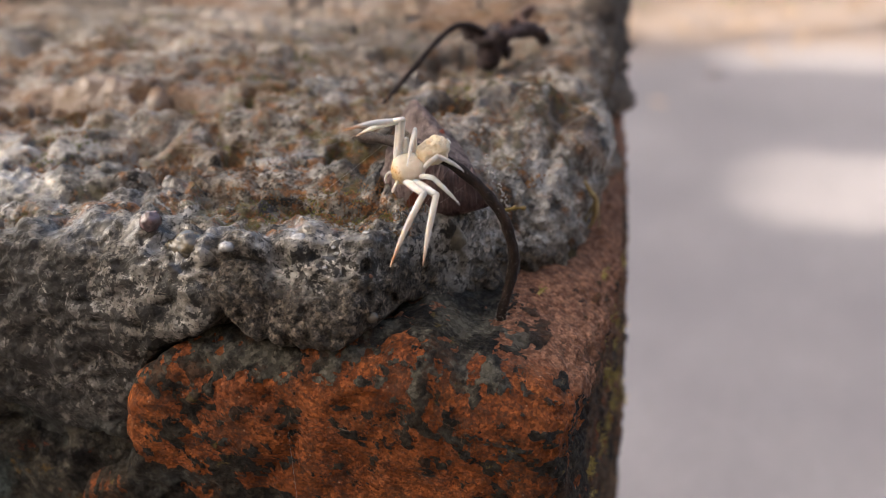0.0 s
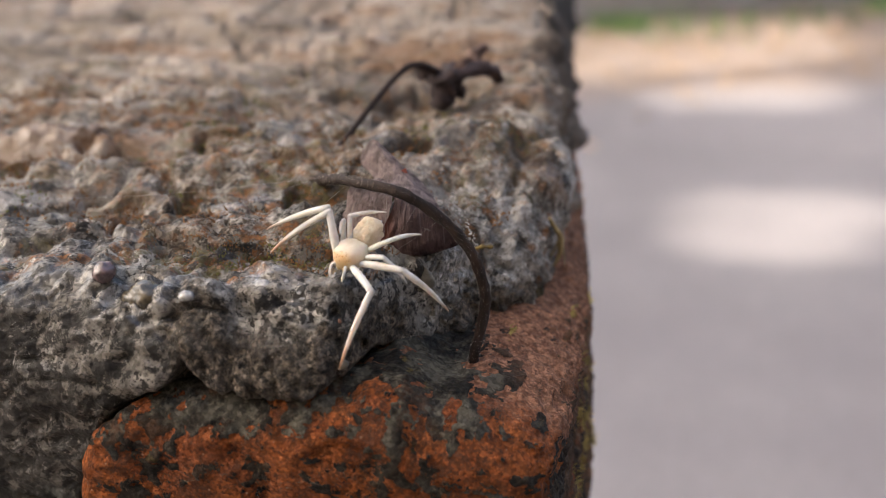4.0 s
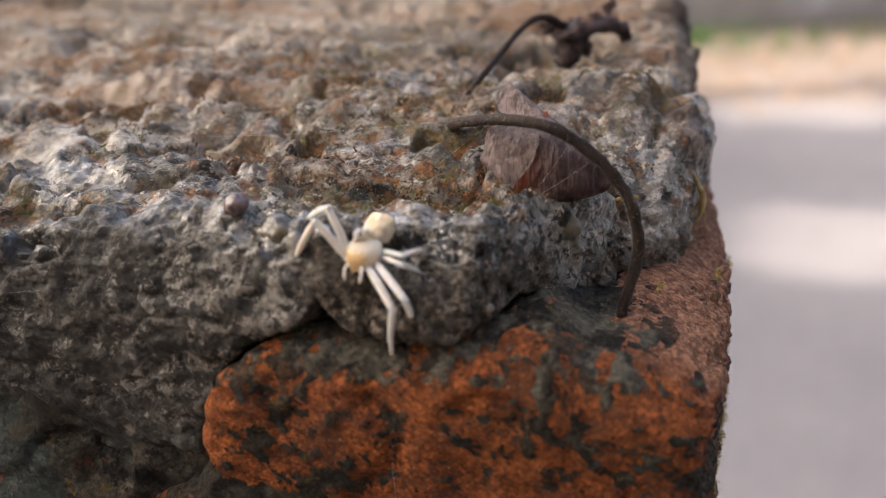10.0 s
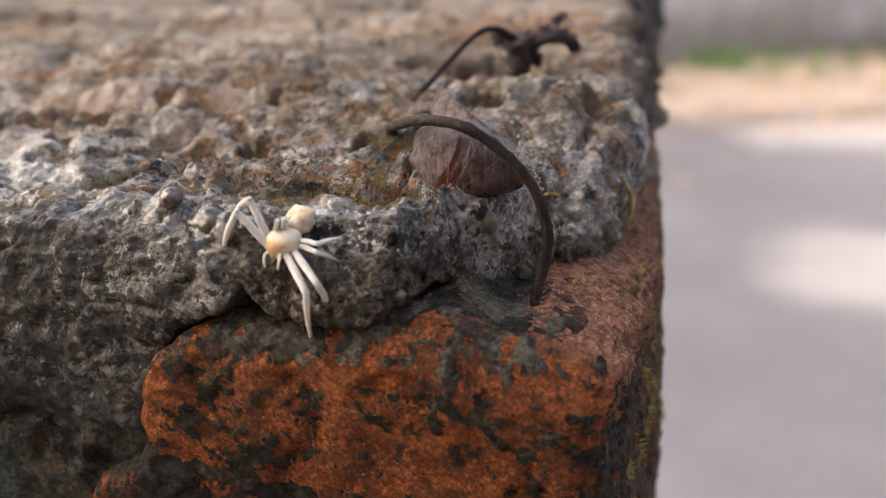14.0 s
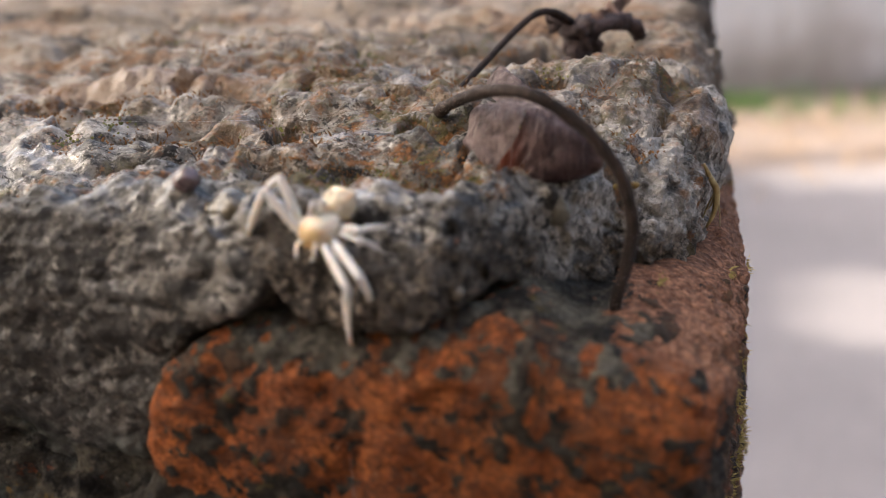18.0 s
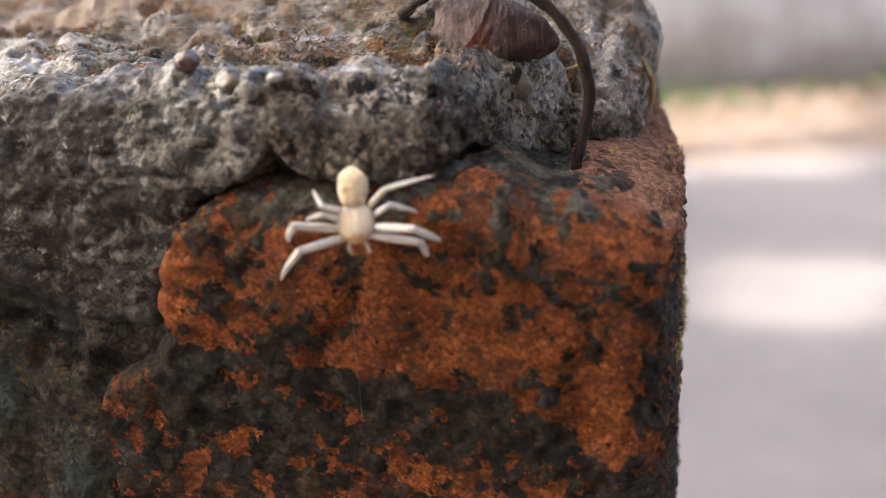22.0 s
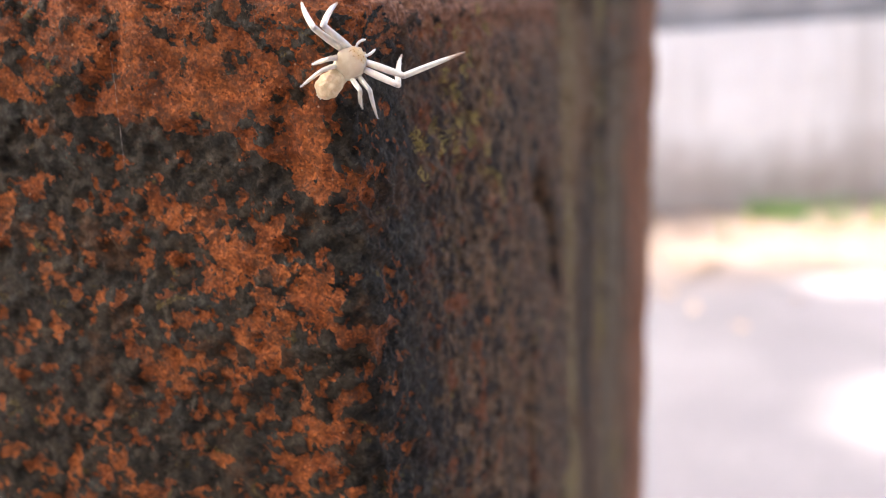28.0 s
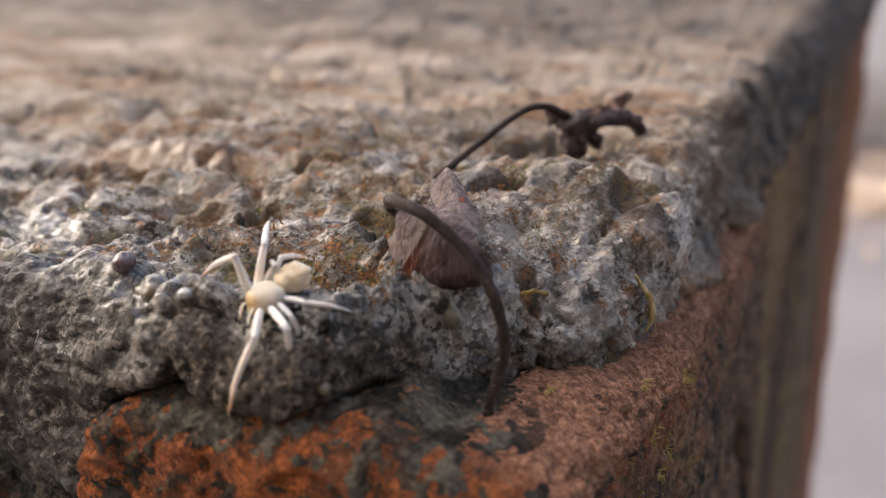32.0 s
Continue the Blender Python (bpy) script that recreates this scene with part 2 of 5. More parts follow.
def brick_clay():
    m = Nodes("fired_brick_with_black_lichen", 0.8, 0.2)
    u, v, z = m.axis(0), m.axis(1), m.axis(2)
    grain, mid = m.noise(5200, 4, 0.75), m.noise(380, 6, 0.7)
    c = m.mix(m.ramp(mid, 0.36, 0.64), (0.205, 0.055, 0.0150), (0.35, 0.108, 0.0300))
    c = m.mix(m.ramp(m.noise(160, 4, 0.6), 0.52, 0.66, 0, 0.5), c, (0.30, 0.098, 0.040))
    c = m.grains(m.grains(c, 5200, 0.6, 1.42), 2300, 0.75, 1.25)
    c = m.mix(m.ramp(m.noise(2400, 4, 0.7), 0.44, 0.36, 0, 0.8), c, (0.060, 0.020, 0.010))
    c = m.mix(m.ramp(m.cells(900), 0.085, 0.055, 0, 0.85), c, (0.46, 0.27, 0.17))
    # a thin brown film where the lichen begins
    film = m.math("MULTIPLY", m.ramp(m.noise(260, 6, 0.72, distort=0.5), 0.46, 0.58), m.ramp(m.noise(1900, 5, 0.72), 0.40, 0.54))
    c = m.mix(m.math("MULTIPLY", film, 0.62), c, (0.045, 0.026, 0.017))
    # worn pinkish brick on the top arris
    top = m.math("MULTIPLY", m.ramp(v, 0.003, 0.008), m.ramp(z, 0.787, 0.791))
    worn = m.mix(m.ramp(m.noise(1500, 5, 0.75), 0.40, 0.60), (0.19, 0.090, 0.055), (0.43, 0.215, 0.130))
    c = m.mix(m.math("MULTIPLY", top, 0.9), c, m.grains(worn, 4200, 0.6, 1.4))
    cover = m.attr("cover")
    ragged = m.math("ADD", m.math("MULTIPLY", m.math("SUBTRACT", m.noise(4200, 4, 0.72), 0.5), 0.55), m.math("MULTIPLY", m.math("SUBTRACT", m.noise(1500, 5, 0.7, distort=0.4), 0.5), 1.5))
    cover = m.math("ADD", cover, ragged)
    crust = m.ramp(cover, 0.50, 0.535)
    black = m.mix(m.ramp(m.noise(800, 6, 0.72), 0.40, 0.60), (0.010, 0.009, 0.0075), (0.044, 0.036, 0.026))
    black = m.mix(m.ramp(m.noise(240, 6, 0.7), 0.52, 0.64, 0, 0.7), black, (0.060, 0.061, 0.056))
    black = m.mix(m.ramp(m.noise(190, 5, 0.7), 0.54, 0.64, 0, 0.75), black, (0.080, 0.040, 0.021))
    black = m.mix(m.ramp(m.noise(520, 5, 0.7), 0.62, 0.67, 0, 0.7), black, (0.115, 0.085, 0.026))
    # grey-green crust under the cement's lip
    pad = m.math("MULTIPLY", m.math("MULTIPLY", m.ramp(z, 0.7915, 0.7935), m.ramp(v, 0.013, 0.010)), m.ramp(m.noise(330, 5, 0.7), 0.47, 0.57))
    black = m.mix(pad, black, (0.098, 0.090, 0.070))
    black = m.grains(black, 3600, 0.65, 1.5)
    side = m.math("MULTIPLY", m.ramp(v, 0.006, 0.014), m.ramp(u, -0.0065, -0.004))
    brown = m.mix(m.ramp(m.noise(500, 6, 0.72), 0.42, 0.60), (0.036, 0.026, 0.019), (0.215, 0.128, 0.068))
    brown = m.mix(m.math("MULTIPLY", m.ramp(m.noise(210, 5, 0.7), 0.54, 0.60, 0, 0.9), m.ramp(v, 0.030, 0.014, 0.35, 1.0)), brown, (0.33, 0.100, 0.034))
    brown = m.mix(m.ramp(m.noise(260, 5, 0.7), 0.60, 0.66, 0, 0.85), brown, (0.20, 0.14, 0.03))
    brown = m.mix(m.ramp(m.noise(330, 5, 0.7), 0.55, 0.61, 0, 0.85), brown, (0.020, 0.017, 0.015))
    worn_side = m.math("MULTIPLY", m.ramp(z, 0.781, 0.791), m.ramp(m.noise(380, 6, 0.72), 0.42, 0.54, 0, 0.75))
    brown = m.mix(worn_side, brown, (0.34, 0.155, 0.080))
    hem = m.math("MULTIPLY", m.ramp(v, 0.026, 0.010), m.ramp(m.noise(420, 6, 0.72), 0.42, 0.52))
    brown = m.mix(m.math("MULTIPLY", hem, 0.55), brown, (0.020, 0.016, 0.013))
    black = m.mix(m.math("MULTIPLY", side, 0.9), black, m.grains(brown, 2600, 0.7, 1.35))
    c = m.mix(crust, c, black)
    m.bump(m.ramp(cover, 0.40, 0.62), 0.00022, 0.7)
    m.bump(m.noise(1300, 5, 0.7), 0.00025, 0.7)
    m.bump(grain, 0.00022, 0.9)
    return m.finish(c, m.ramp(m.noise(1800, 4, 0.7), 0.42, 0.60, 0.88, 0.6))


def old_wall():
    m = Nodes("dark_stained_mortar", 0.75, 0.15)
    u, v, z = m.axis(0), m.axis(1), m.axis(2)
    mid, fine = m.noise(280, 6, 0.72, distort=0.5), m.noise(2400, 5, 0.75)
    dark = m.mix(m.ramp(mid, 0.38, 0.60), (0.014, 0.0125, 0.011), (0.070, 0.062, 0.048))
    dark = m.mix(m.ramp(m.noise(120, 5, 0.65), 0.48, 0.60, 0, 0.8), dark, (0.058, 0.074, 0.071))
    dark = m.mix(m.ramp(m.noise(330, 6, 0.72), 0.57, 0.63, 0, 0.8), dark, (0.13, 0.083, 0.028))
    dark = m.mix(m.ramp(m.noise(230, 6, 0.72), 0.56, 0.61, 0, 0.9), dark, (0.011, 0.010, 0.010))
    flow = m.stretch(1, 1, 0.22)
    brown = m.mix(m.ramp(m.noise(34, 6, 0.7, at=flow), 0.40, 0.60), (0.055, 0.037, 0.024), (0.185, 0.112, 0.060))
    brown = m.mix(m.ramp(m.noise(28, 5, 0.65, at=flow), 0.53, 0.62, 0, 0.7), brown, (0.185, 0.140, 0.088))
    brown = m.mix(m.ramp(m.noise(20, 5, 0.6, at=flow), 0.55, 0.62, 0, 0.85), brown, (0.027, 0.024, 0.023))
    brown = m.mix(m.ramp(m.noise(42, 5, 0.65, at=flow), 0.58, 0.64, 0, 0.9), brown, (0.30, 0.115, 0.05))
    brown = m.mix(m.ramp(m.noise(46, 5, 0.65, at=m.stretch(1, 0.9, 0.25)), 0.58, 0.64, 0, 0.8), brown, (0.20, 0.15, 0.045))
    c = m.mix(m.ramp(v, 0.012, 0.03), dark, brown)
    # runs of rain down the side: tan, black and rust one behind the other
    run = m.math("ADD", v, m.math("MULTIPLY", m.math("SUBTRACT", m.noise(45, 5, 0.7, at=m.stretch(1, 1, 0.3)), 0.5), 0.022))
    band = lambda a, b, w: m.math("MULTIPLY", m.ramp(run, a, a + w), m.ramp(run, b + w, b))
    c = m.mix(m.math("MULTIPLY", band(0.082, 0.096, 0.008), 0.6), c, (0.215, 0.155, 0.075))
    c = m.mix(m.math("MULTIPLY", m.math("MULTIPLY", band(0.102, 0.128, 0.008), m.ramp(z, 0.770, 0.755)), 0.75), c, (0.036, 0.029, 0.024))
    c = m.mix(m.math("MULTIPLY", band(0.205, 0.30, 0.02), 0.65), c, (0.30, 0.118, 0.055))
    spots = m.math("MULTIPLY", m.ramp(m.noise(300, 6, 0.72, distort=0.5), 0.60, 0.63), m.math("MULTIPLY", m.ramp(z, 0.788, 0.782), m.ramp(v, 0.02, 0.01)))
    c = m.mix(m.math("MULTIPLY", spots, 0.85), c, (0.21, 0.052, 0.017))
    c = m.grains(c, 2800, 0.68, 1.4)
    m.bump(m.noise(700, 5, 0.72), 0.0009, 0.8)
    m.bump(m.cells(3200), 0.0002, 0.6)
    m.bump(fine, 0.0003, 0.8)
    return m.finish(c, m.ramp(m.noise(1500, 4, 0.7), 0.44, 0.60, 0.88, 0.6))


def plain(name, a, b, scale, rough=0.7, bump=0.0, spec=0.4, detail=5):
    m = Nodes(name, rough, spec)
    n = m.noise(scale, detail, 0.65)
    if bump:
        m.bump(n, bump, 0.8)
    return m.finish(m.mix(m.ramp(n, 0.35, 0.65), a, b))


def spider_skin(name, a, b, c, kind=""):
    m = Nodes(name, 0.42, 0.4)
    n = m.noise(1400, 4, 0.6)
    col = m.mix(m.ramp(n, 0.4, 0.65), a, b)
    if kind == "limb":  # the long shins turn tan towards their ends
        col = m.mix(m.ramp(m.axis(1), 0.0028, 0.0046, 0, 0.9), col, (0.34, 0.17, 0.085))
        m.bsdf.inputs["Sheen Weight"].default_value = 0.35
    elif kind == "head":  # yellow face with brown flecks round the eyes
        face = m.math("ADD", m.axis(1), m.math("MULTIPLY", m.math("SUBTRACT", m.noise(1500, 4, 0.7), 0.5), 0.0012))
        col = m.mix(m.ramp(face, 0.0005, 0.0011, 0, 0.75), col, (0.58, 0.36, 0.12))
        flecks = m.math("MULTIPLY", m.ramp(m.axis(1), 0.0005, 0.0008), m.ramp(m.noise(6500, 3, 0.6), 0.58, 0.66, 0, 0.8))
        col = m.mix(flecks, col, (0.24, 0.11, 0.03))
    else:  # furrows of the shrunken abdomen
        col = m.mix(m.ramp(m.noise(2000, 4, 0.7, distort=0.6), 0.55, 0.68, 0, 0.35), col, c)
        m.bump(m.noise(2200, 4, 0.7, distort=0.8), 0.00010, 0.8)
    m.bsdf.inputs["Subsurface Weight"].default_value = 0.8
    m.bsdf.inputs["Subsurface Radius"].default_value = (1.0, 0.8, 0.6)
    m.bsdf.inputs["Subsurface Scale"].default_value = 0.0006
    m.bump(m.noise(5200, 4, 0.7), 0.00005, 0.7)
    return m.finish(col)


CEMENT, CLAY, OLD = cement(), brick_clay(), old_wall()


# ---- geometry helpers ----
MM = 0.001
FRAME = pose(0.0076, 0.0492, 0, 0, 0, -10)  # the wall's corner: x along its front, y into it


def lattice(p, seed):
    """Value noise on a lattice, for an array of points."""
    i = np.floor(p).astype(np.int64)
    f = p - i
    f = f * f * f * (f * (f * 6 - 15) + 10)
    total = np.zeros(len(p))
    for dx in (0, 1):
        for dy in (0, 1):
            for dz in (0, 1):
                h = ((i[:, 0] + dx) * 374761393 + (i[:, 1] + dy) * 668265263 + (i[:, 2] + dz) * 2147483647 + seed * 974711) & 0x7FFFFFFF
                h = ((h ^ (h >> 13)) * 1274126177) & 0x7FFFFFFF
                h = ((h ^ (h >> 16)) & 0xFFFF) / 65535.0
                wx = f[:, 0] if dx else 1 - f[:, 0]
                wy = f[:, 1] if dy else 1 - f[:, 1]
                wz = f[:, 2] if dz else 1 - f[:, 2]
                total += h * wx * wy * wz
    return total * 2 - 1


def fbm(p, size, octaves=4, seed=0, gain=0.55):
    """Layered noise of features about `size` across, between -1 and 1 or so."""
    total, amp, q = np.zeros(len(p)), 1.0, p / size
    for k in range(octaves):
        total += amp * lattice(q + 17.3 * k, seed + k)
        amp *= gain
        q = q * 2.03
    return total


def pebbles(p, size, seed):
    """Rounded grains about `size` across: high in their middle, low between them."""
    q = p / size
    i = np.floor(q).astype(np.int64)
    best = np.full(len(p), 9.0)
    for dx in (-1, 0, 1):
        for dy in (-1, 0, 1):
            for dz in (-1, 0, 1):
                c = i + (dx, dy, dz)
                h = (c[:, 0] * 73856093) ^ (c[:, 1] * 19349663) ^ (c[:, 2] * 83492791) ^ (seed * 2654435)
                h &= 0x7FFFFFFF
                j = np.stack([((h >> s) & 255) / 255.0 for s in (3, 11, 19)], 1)
                best = np.minimum(best, ((c + j - q) ** 2).sum(1))
    return 1 - np.sqrt(best)


def smooth(x, lo, hi):
    t = np.clip((x - lo) / (hi - lo), 0, 1)
    return t * t * (3 - 2 * t)


def steps(near, far, fine, until, grow=1.07):
    """Coordinates from near to far in mm: fine up to `until` from near, then growing."""
    out, s, d = [near], fine, 1 if far > near else -1
    while abs(out[-1] - far) > s * 1.2:
        out.append(out[-1] + d * s)
        if abs(out[-1] - near) > until:
            s *= grow
    out.append(far)
    return np.array(out)


def corner_block(u, v, z, r, relief):
    """The shell of a block whose front is v[0], right side u[0] and top z[0] (mm, from that corner outwards), with edges of radius r.
    relief(p, n) moves the points."""
    verts, faces, base = [], [], 0

    def sheet(a, b, make, flip):
        nonlocal base
        A, B = np.meshgrid(a, b, indexing="ij")
        verts.append(make(A.ravel(), B.ravel()))
        k = np.arange(len(a) * len(b)).reshape(len(a), len(b)) + base
        q = np.stack([k[:-1, :-1], k[1:, :-1], k[1:, 1:], k[:-1, 1:]], -1).reshape(-1, 4)
        faces.append(q[:, ::-1] if flip else q)
        base += A.size

    full = lambda x, n: np.full(n, x)
    sheet(u, z, lambda a, b: np.stack([a, full(v[0], len(a)), b], 1), True)
    sheet(u, v, lambda a, b: np.stack([a, b, full(z[0], len(a))], 1), True)
    sheet(v, z, lambda a, b: np.stack([full(u[0], len(a)), a, b], 1), False)
    ends = lambda x: np.array([x[0], x[-1]])
    sheet(u, ends(z), lambda a, b: np.stack([a, full(v[-1], len(a)), b], 1), False)
    sheet(v, ends(z), lambda a, b: np.stack([full(u[-1], len(a)), a, b], 1), True)
    p = np.concatenate(verts)
    inner = np.stack([np.minimum(p[:, 0], u[0] - r), np.maximum(p[:, 1], v[0] + r), np.minimum(p[:, 2], z[0] - r)], 1)
    d = p - inner
    length = np.linalg.norm(d, axis=1)
    n = d / np.maximum(length, 1e-9)[:, None]
    q = np.where(length[:, None] > 1e-6, inner + n * np.minimum(r, length)[:, None], p)
    flat = length < 1e-6
    n[flat] = 0
    q, mask = relief(q, n)
    return q * MM, np.concatenate(faces), mask


def shell(name, q, faces, mask, material, parent=None):
    me = bpy.data.meshes.new(name)
    me.vertices.add(len(q))
    me.vertices.foreach_set("co", q.ravel())
    me.loops.add(faces.size)
    me.loops.foreach_set("vertex_index", faces.ravel().astype(np.int32))
    me.polygons.add(len(faces))
    me.polygons.foreach_set("loop_start", np.arange(0, faces.size, 4, dtype=np.int32))
    me.update(calc_edges=True)
    me.validate()
    me.polygons.foreach_set("use_smooth", np.ones(len(faces), bool))
    for key, values in zip(mask[::2], mask[1::2]) if mask else ():
        me.attributes.new(key, "FLOAT", "POINT").data.foreach_set("value", np.asarray(values, np.float32))
    bm = bmesh.new()
    bm.from_mesh(me)
    bmesh.ops.remove_doubles(bm, verts=bm.verts, dist=2e-6)
    bmesh.ops.recalc_face_normals(bm, faces=bm.faces)
    bm.to_mesh(me)
    bm.free()
    me.materials.append(material)
    ob = new(name, me)
    if parent:
        ob.parent = parent
    return ob


def part(name, bm, material, parent=None, label="", smooth_faces=True):
    me = bpy.data.meshes.new(name)
    for f in bm.faces:
        f.smooth = smooth_faces
    bm.to_mesh(me)
    bm.free()
    me.materials.append(material)
    ob = new(name, me)
    if parent:
        ob.parent = parent
    return tagged(ob, label)


def tube(bm, path, radii, sides=10, caps=True):
    """A tapered tube along points."""
    pts = [Vector(p) for p in path]
    rings, side = [], None
    for i, p in enumerate(pts):
        d = (pts[min(i + 1, len(pts) - 1)] - pts[max(i - 1, 0)]).normalized()
        side = (side - d * side.dot(d)).normalized() if side else d.orthogonal().normalized()
        up = d.cross(side)
        r = radii[i] if isinstance(radii, (list, tuple)) else radii
        rings.append([bm.verts.new(p + r * (math.cos(a) * side + math.sin(a) * up)) for a in (2 * math.pi * k / sides for k in range(sides))])
    for a, b in zip(rings, rings[1:]):
        for k in range(sides):
            bm.faces.new((a[k], a[(k + 1) % sides], b[(k + 1) % sides], b[k]))
    if caps:
        bm.faces.new(rings[0][::-1]), bm.faces.new(rings[-1])
    return bm


def spline(points, n):
    """n points on a smooth curve through points (Catmull-Rom)."""
    P = [Vector(p) for p in points]
    P = [2 * P[0] - P[1]] + P + [2 * P[-1] - P[-2]]
    out, m = [], len(P) - 3
    for k in range(n):
        s = k / (n - 1) * m
        i = min(int(s), m - 1)
        t = s - i
        a, b, c, d = P[i:i + 4]
        out.append(0.5 * ((2 * b) + (c - a) * t + (2 * a - 5 * b + 4 * c - d) * t * t + (3 * b - a - 3 * c + d) * t ** 3))
    return out


def ball(bm, centre, radii, turn=None, cuts=16):
    got = bmesh.ops.create_uvsphere(bm, u_segments=cuts, v_segments=max(6, cuts * 3 // 4), radius=1)["verts"]
    m = Matrix.Translation(centre) @ (turn or Matrix()) @ Matrix.Diagonal((*radii, 1))
    bmesh.ops.transform(bm, matrix=m, verts=got)
    return got


# ---- the wall's corner: brick, old mortar and the cement coping ----
def outward(p, n, split_v, split_u):
    """Outward ways; the back and the far end take the nearest face's."""
    rest = np.where((p[:, 1] < split_v)[:, None], (0, -1.0, 0), np.where((p[:, 0] > split_u)[:, None], (1.0, 0, 0), (0, 0, 1.0)))
    return np.where(np.linalg.norm(n, axis=1)[:, None] > 0.5, n, rest)


def cement_relief(p, n):
    u, v, z = p.T
    p = p.copy()
    # the coping's end is worn back at the corner
    p[:, 0] -= 3.4 * np.exp(-np.maximum(v - 4.5, 0) / 11.0) * smooth(u, -30, -3)
    p[:, 1] += (7.0 * smooth(u, -14.5, -8) + 5.5 * smooth(u, -8.5, -3)) * (1 - smooth(v, 4, 38))
    p[:, 1] += 1.4 * np.exp(-((u + 7) / 2.2) ** 2) * smooth(800 - z, 0, 2) * smooth(-v, -20, -7)
    p[:, 0] += 1.3 * smooth(v, 26, 70) + 3.0 * smooth(v, 60, 290)  # the end runs out a little towards the back
    up = smooth(z, 793, 801)
    p[:, 2] += (np.clip(0.105 * np.maximum(0, -u - 30) * np.maximum(v, 0) / 300, 0, 40) + smooth(v, 8, 50) * 2.6 + 0.028 * np.maximum(v - 105, 0)) * up
    p[:, 2] -= 2.0 * np.exp(-((u + 12) / 8) ** 2 - ((v - 40) / 6) ** 2) * up
    # a mossy hollow behind the front ridge
    p[:, 2] -= 1.7 * np.exp(-((u + 21) / 8) ** 2 - ((v - 11.5) / 2.6) ** 2) * up
    # a small pit with a husk in it
    p[:, 2] -= 1.6 * np.exp(-((p[:, 0] + 6.6) / 2.6) ** 2 - ((p[:, 1] - 18.0) / 4.5) ** 2) * up
    pit = np.exp(-((p[:, 0] + 7.3) / 1.2) ** 2 - ((p[:, 1] - 17.5) / 0.9) ** 2) * up
    p[:, 2] -= 0.8 * pit
    n = outward(p, n, 8, -6)
    face = smooth(-n[:, 1], 0.45, 0.9)  # the smoother front
    corner = smooth(u, -18, -11) * (1 - smooth(v, 16, 28))
    rough = 1 - 0.6 * face * (1 - 0.7 * corner)
    back = 1 - 0.75 * smooth(v, 18, 50)
    stones = np.tanh(2.4 * (pebbles(p * (0.8, 1.0, 1), 6.0, 5) - 0.42)) * back
    h = 0.75 * fbm(p * (0.7, 1, 1), 15, 3, 3) * (1 - 0.4 * face)
    h += rough * (0.36 * stones + 0.34 * np.tanh(3 * (pebbles(p, 2.4, 9) - 0.42)) * back + 0.40 * fbm(p * (0.8, 1, 1.4), 4.5, 4, 13, 0.6))
    grit = smooth(fbm(p, 8, 2, 57), -0.2, 0.4) * (1 - 0.7 * smooth(v, 14, 24)) * rough
    h += 0.27 * fbm(p, 1.5, 3, 11, 0.62) * (1 - 0.35 * face) + 0.30 * np.tanh(3 * (pebbles(p, 1.05, 15) - 0.42)) * grit + 0.10 * fbm(p, 0.5, 2, 17) + 0.16 * face * fbm(p, 1.1, 3, 19)
    # crevices between the lumps, and pits
    h -= (0.7 + 0.9 * smooth(v, 11, 16)) * (1 - 0.75 * smooth(u, -17, -10)) * rough * smooth(0.15 - np.abs(fbm(p * (0.8, 1.2, 1.5), 9, 3, 23)), 0, 0.15)
    pits = smooth(fbm(p, 4.2, 2, 21), 0.42, 0.8)
    h -= 1.3 * pits * rough
    h += 1.3 * smooth(v, 16, 26) * fbm(p * (0.32, 1.3, 1), 7, 3, 27)
    h = h * (1 - 0.25 * smooth(v, 40, 120))
    h = h * (1 - 0.45 * corner) + corner * (0.30 * fbm(p, 1.3, 4, 65, 0.7) + 0.22 * np.tanh(3 * (pebbles(p, 0.8, 67) - 0.45)) - 0.55 * smooth(fbm(p, 1.9, 2, 69), 0.40, 0.7))
    # its end breaks off in a ragged line above the brick
    p[:, 0] -= 6 * smooth(792.8 + 1.1 * fbm(p, 7, 3, 33) - z, 0, 1.6) * smooth(v, 11, 15) * smooth(u, -14, -9)
    # the lip over the brick ends in a broken, notched line; beside the brick the cement runs down as a thin skin
    edge = np.interp(u, [-34, -31.4, -29.5, -27, -25, -24.2, -23.2, -21.5, -18, -15.5, -13, -10.5, -9, -7.4, -3], [786, 792.3, 794.7, 796.0, 796.9, 798.0, 796.9, 795.9, 795.4, 795.7, 796.2, 796.3, 795.0, 793.8, 793.0])
    edge = edge + 0.35 * fbm(p * (1, 0, 0), 2.2, 3, 35)
    skin = 788.6 + 3.0 * fbm(p * (1, 0, 0), 9, 4, 37)
    edge = np.where(u < -31, np.maximum(edge, skin), edge)
    beside = smooth(-u, 30.1, 31.7)
    under = (smooth(edge - z, -0.15, 0.8) * (1 - beside) + smooth(edge - z, -1, 3) * beside) * (v < 12)
    p[:, 1] += under * (1.9 - 0.8 * beside)
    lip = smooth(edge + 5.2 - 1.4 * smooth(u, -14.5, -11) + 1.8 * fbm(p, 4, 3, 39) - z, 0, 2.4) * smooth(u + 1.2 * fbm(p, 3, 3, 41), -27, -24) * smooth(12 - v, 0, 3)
    skin = smooth(edge + 2.2 + 2.2 * fbm(p, 5, 3, 45) - z, 0, 3.0) * beside * (v < 12)
    h = h * (1 - 0.6 * under) + 0.25 * np.exp(-((z - edge - 1.2) / 1.0) ** 2) * face * (1 - beside)
    h += lip * (0.26 * fbm(p, 1.3, 3, 61, 0.65) + 0.16 * np.tanh(3 * (pebbles(p, 0.75, 63) - 0.42))) * (1 - under)
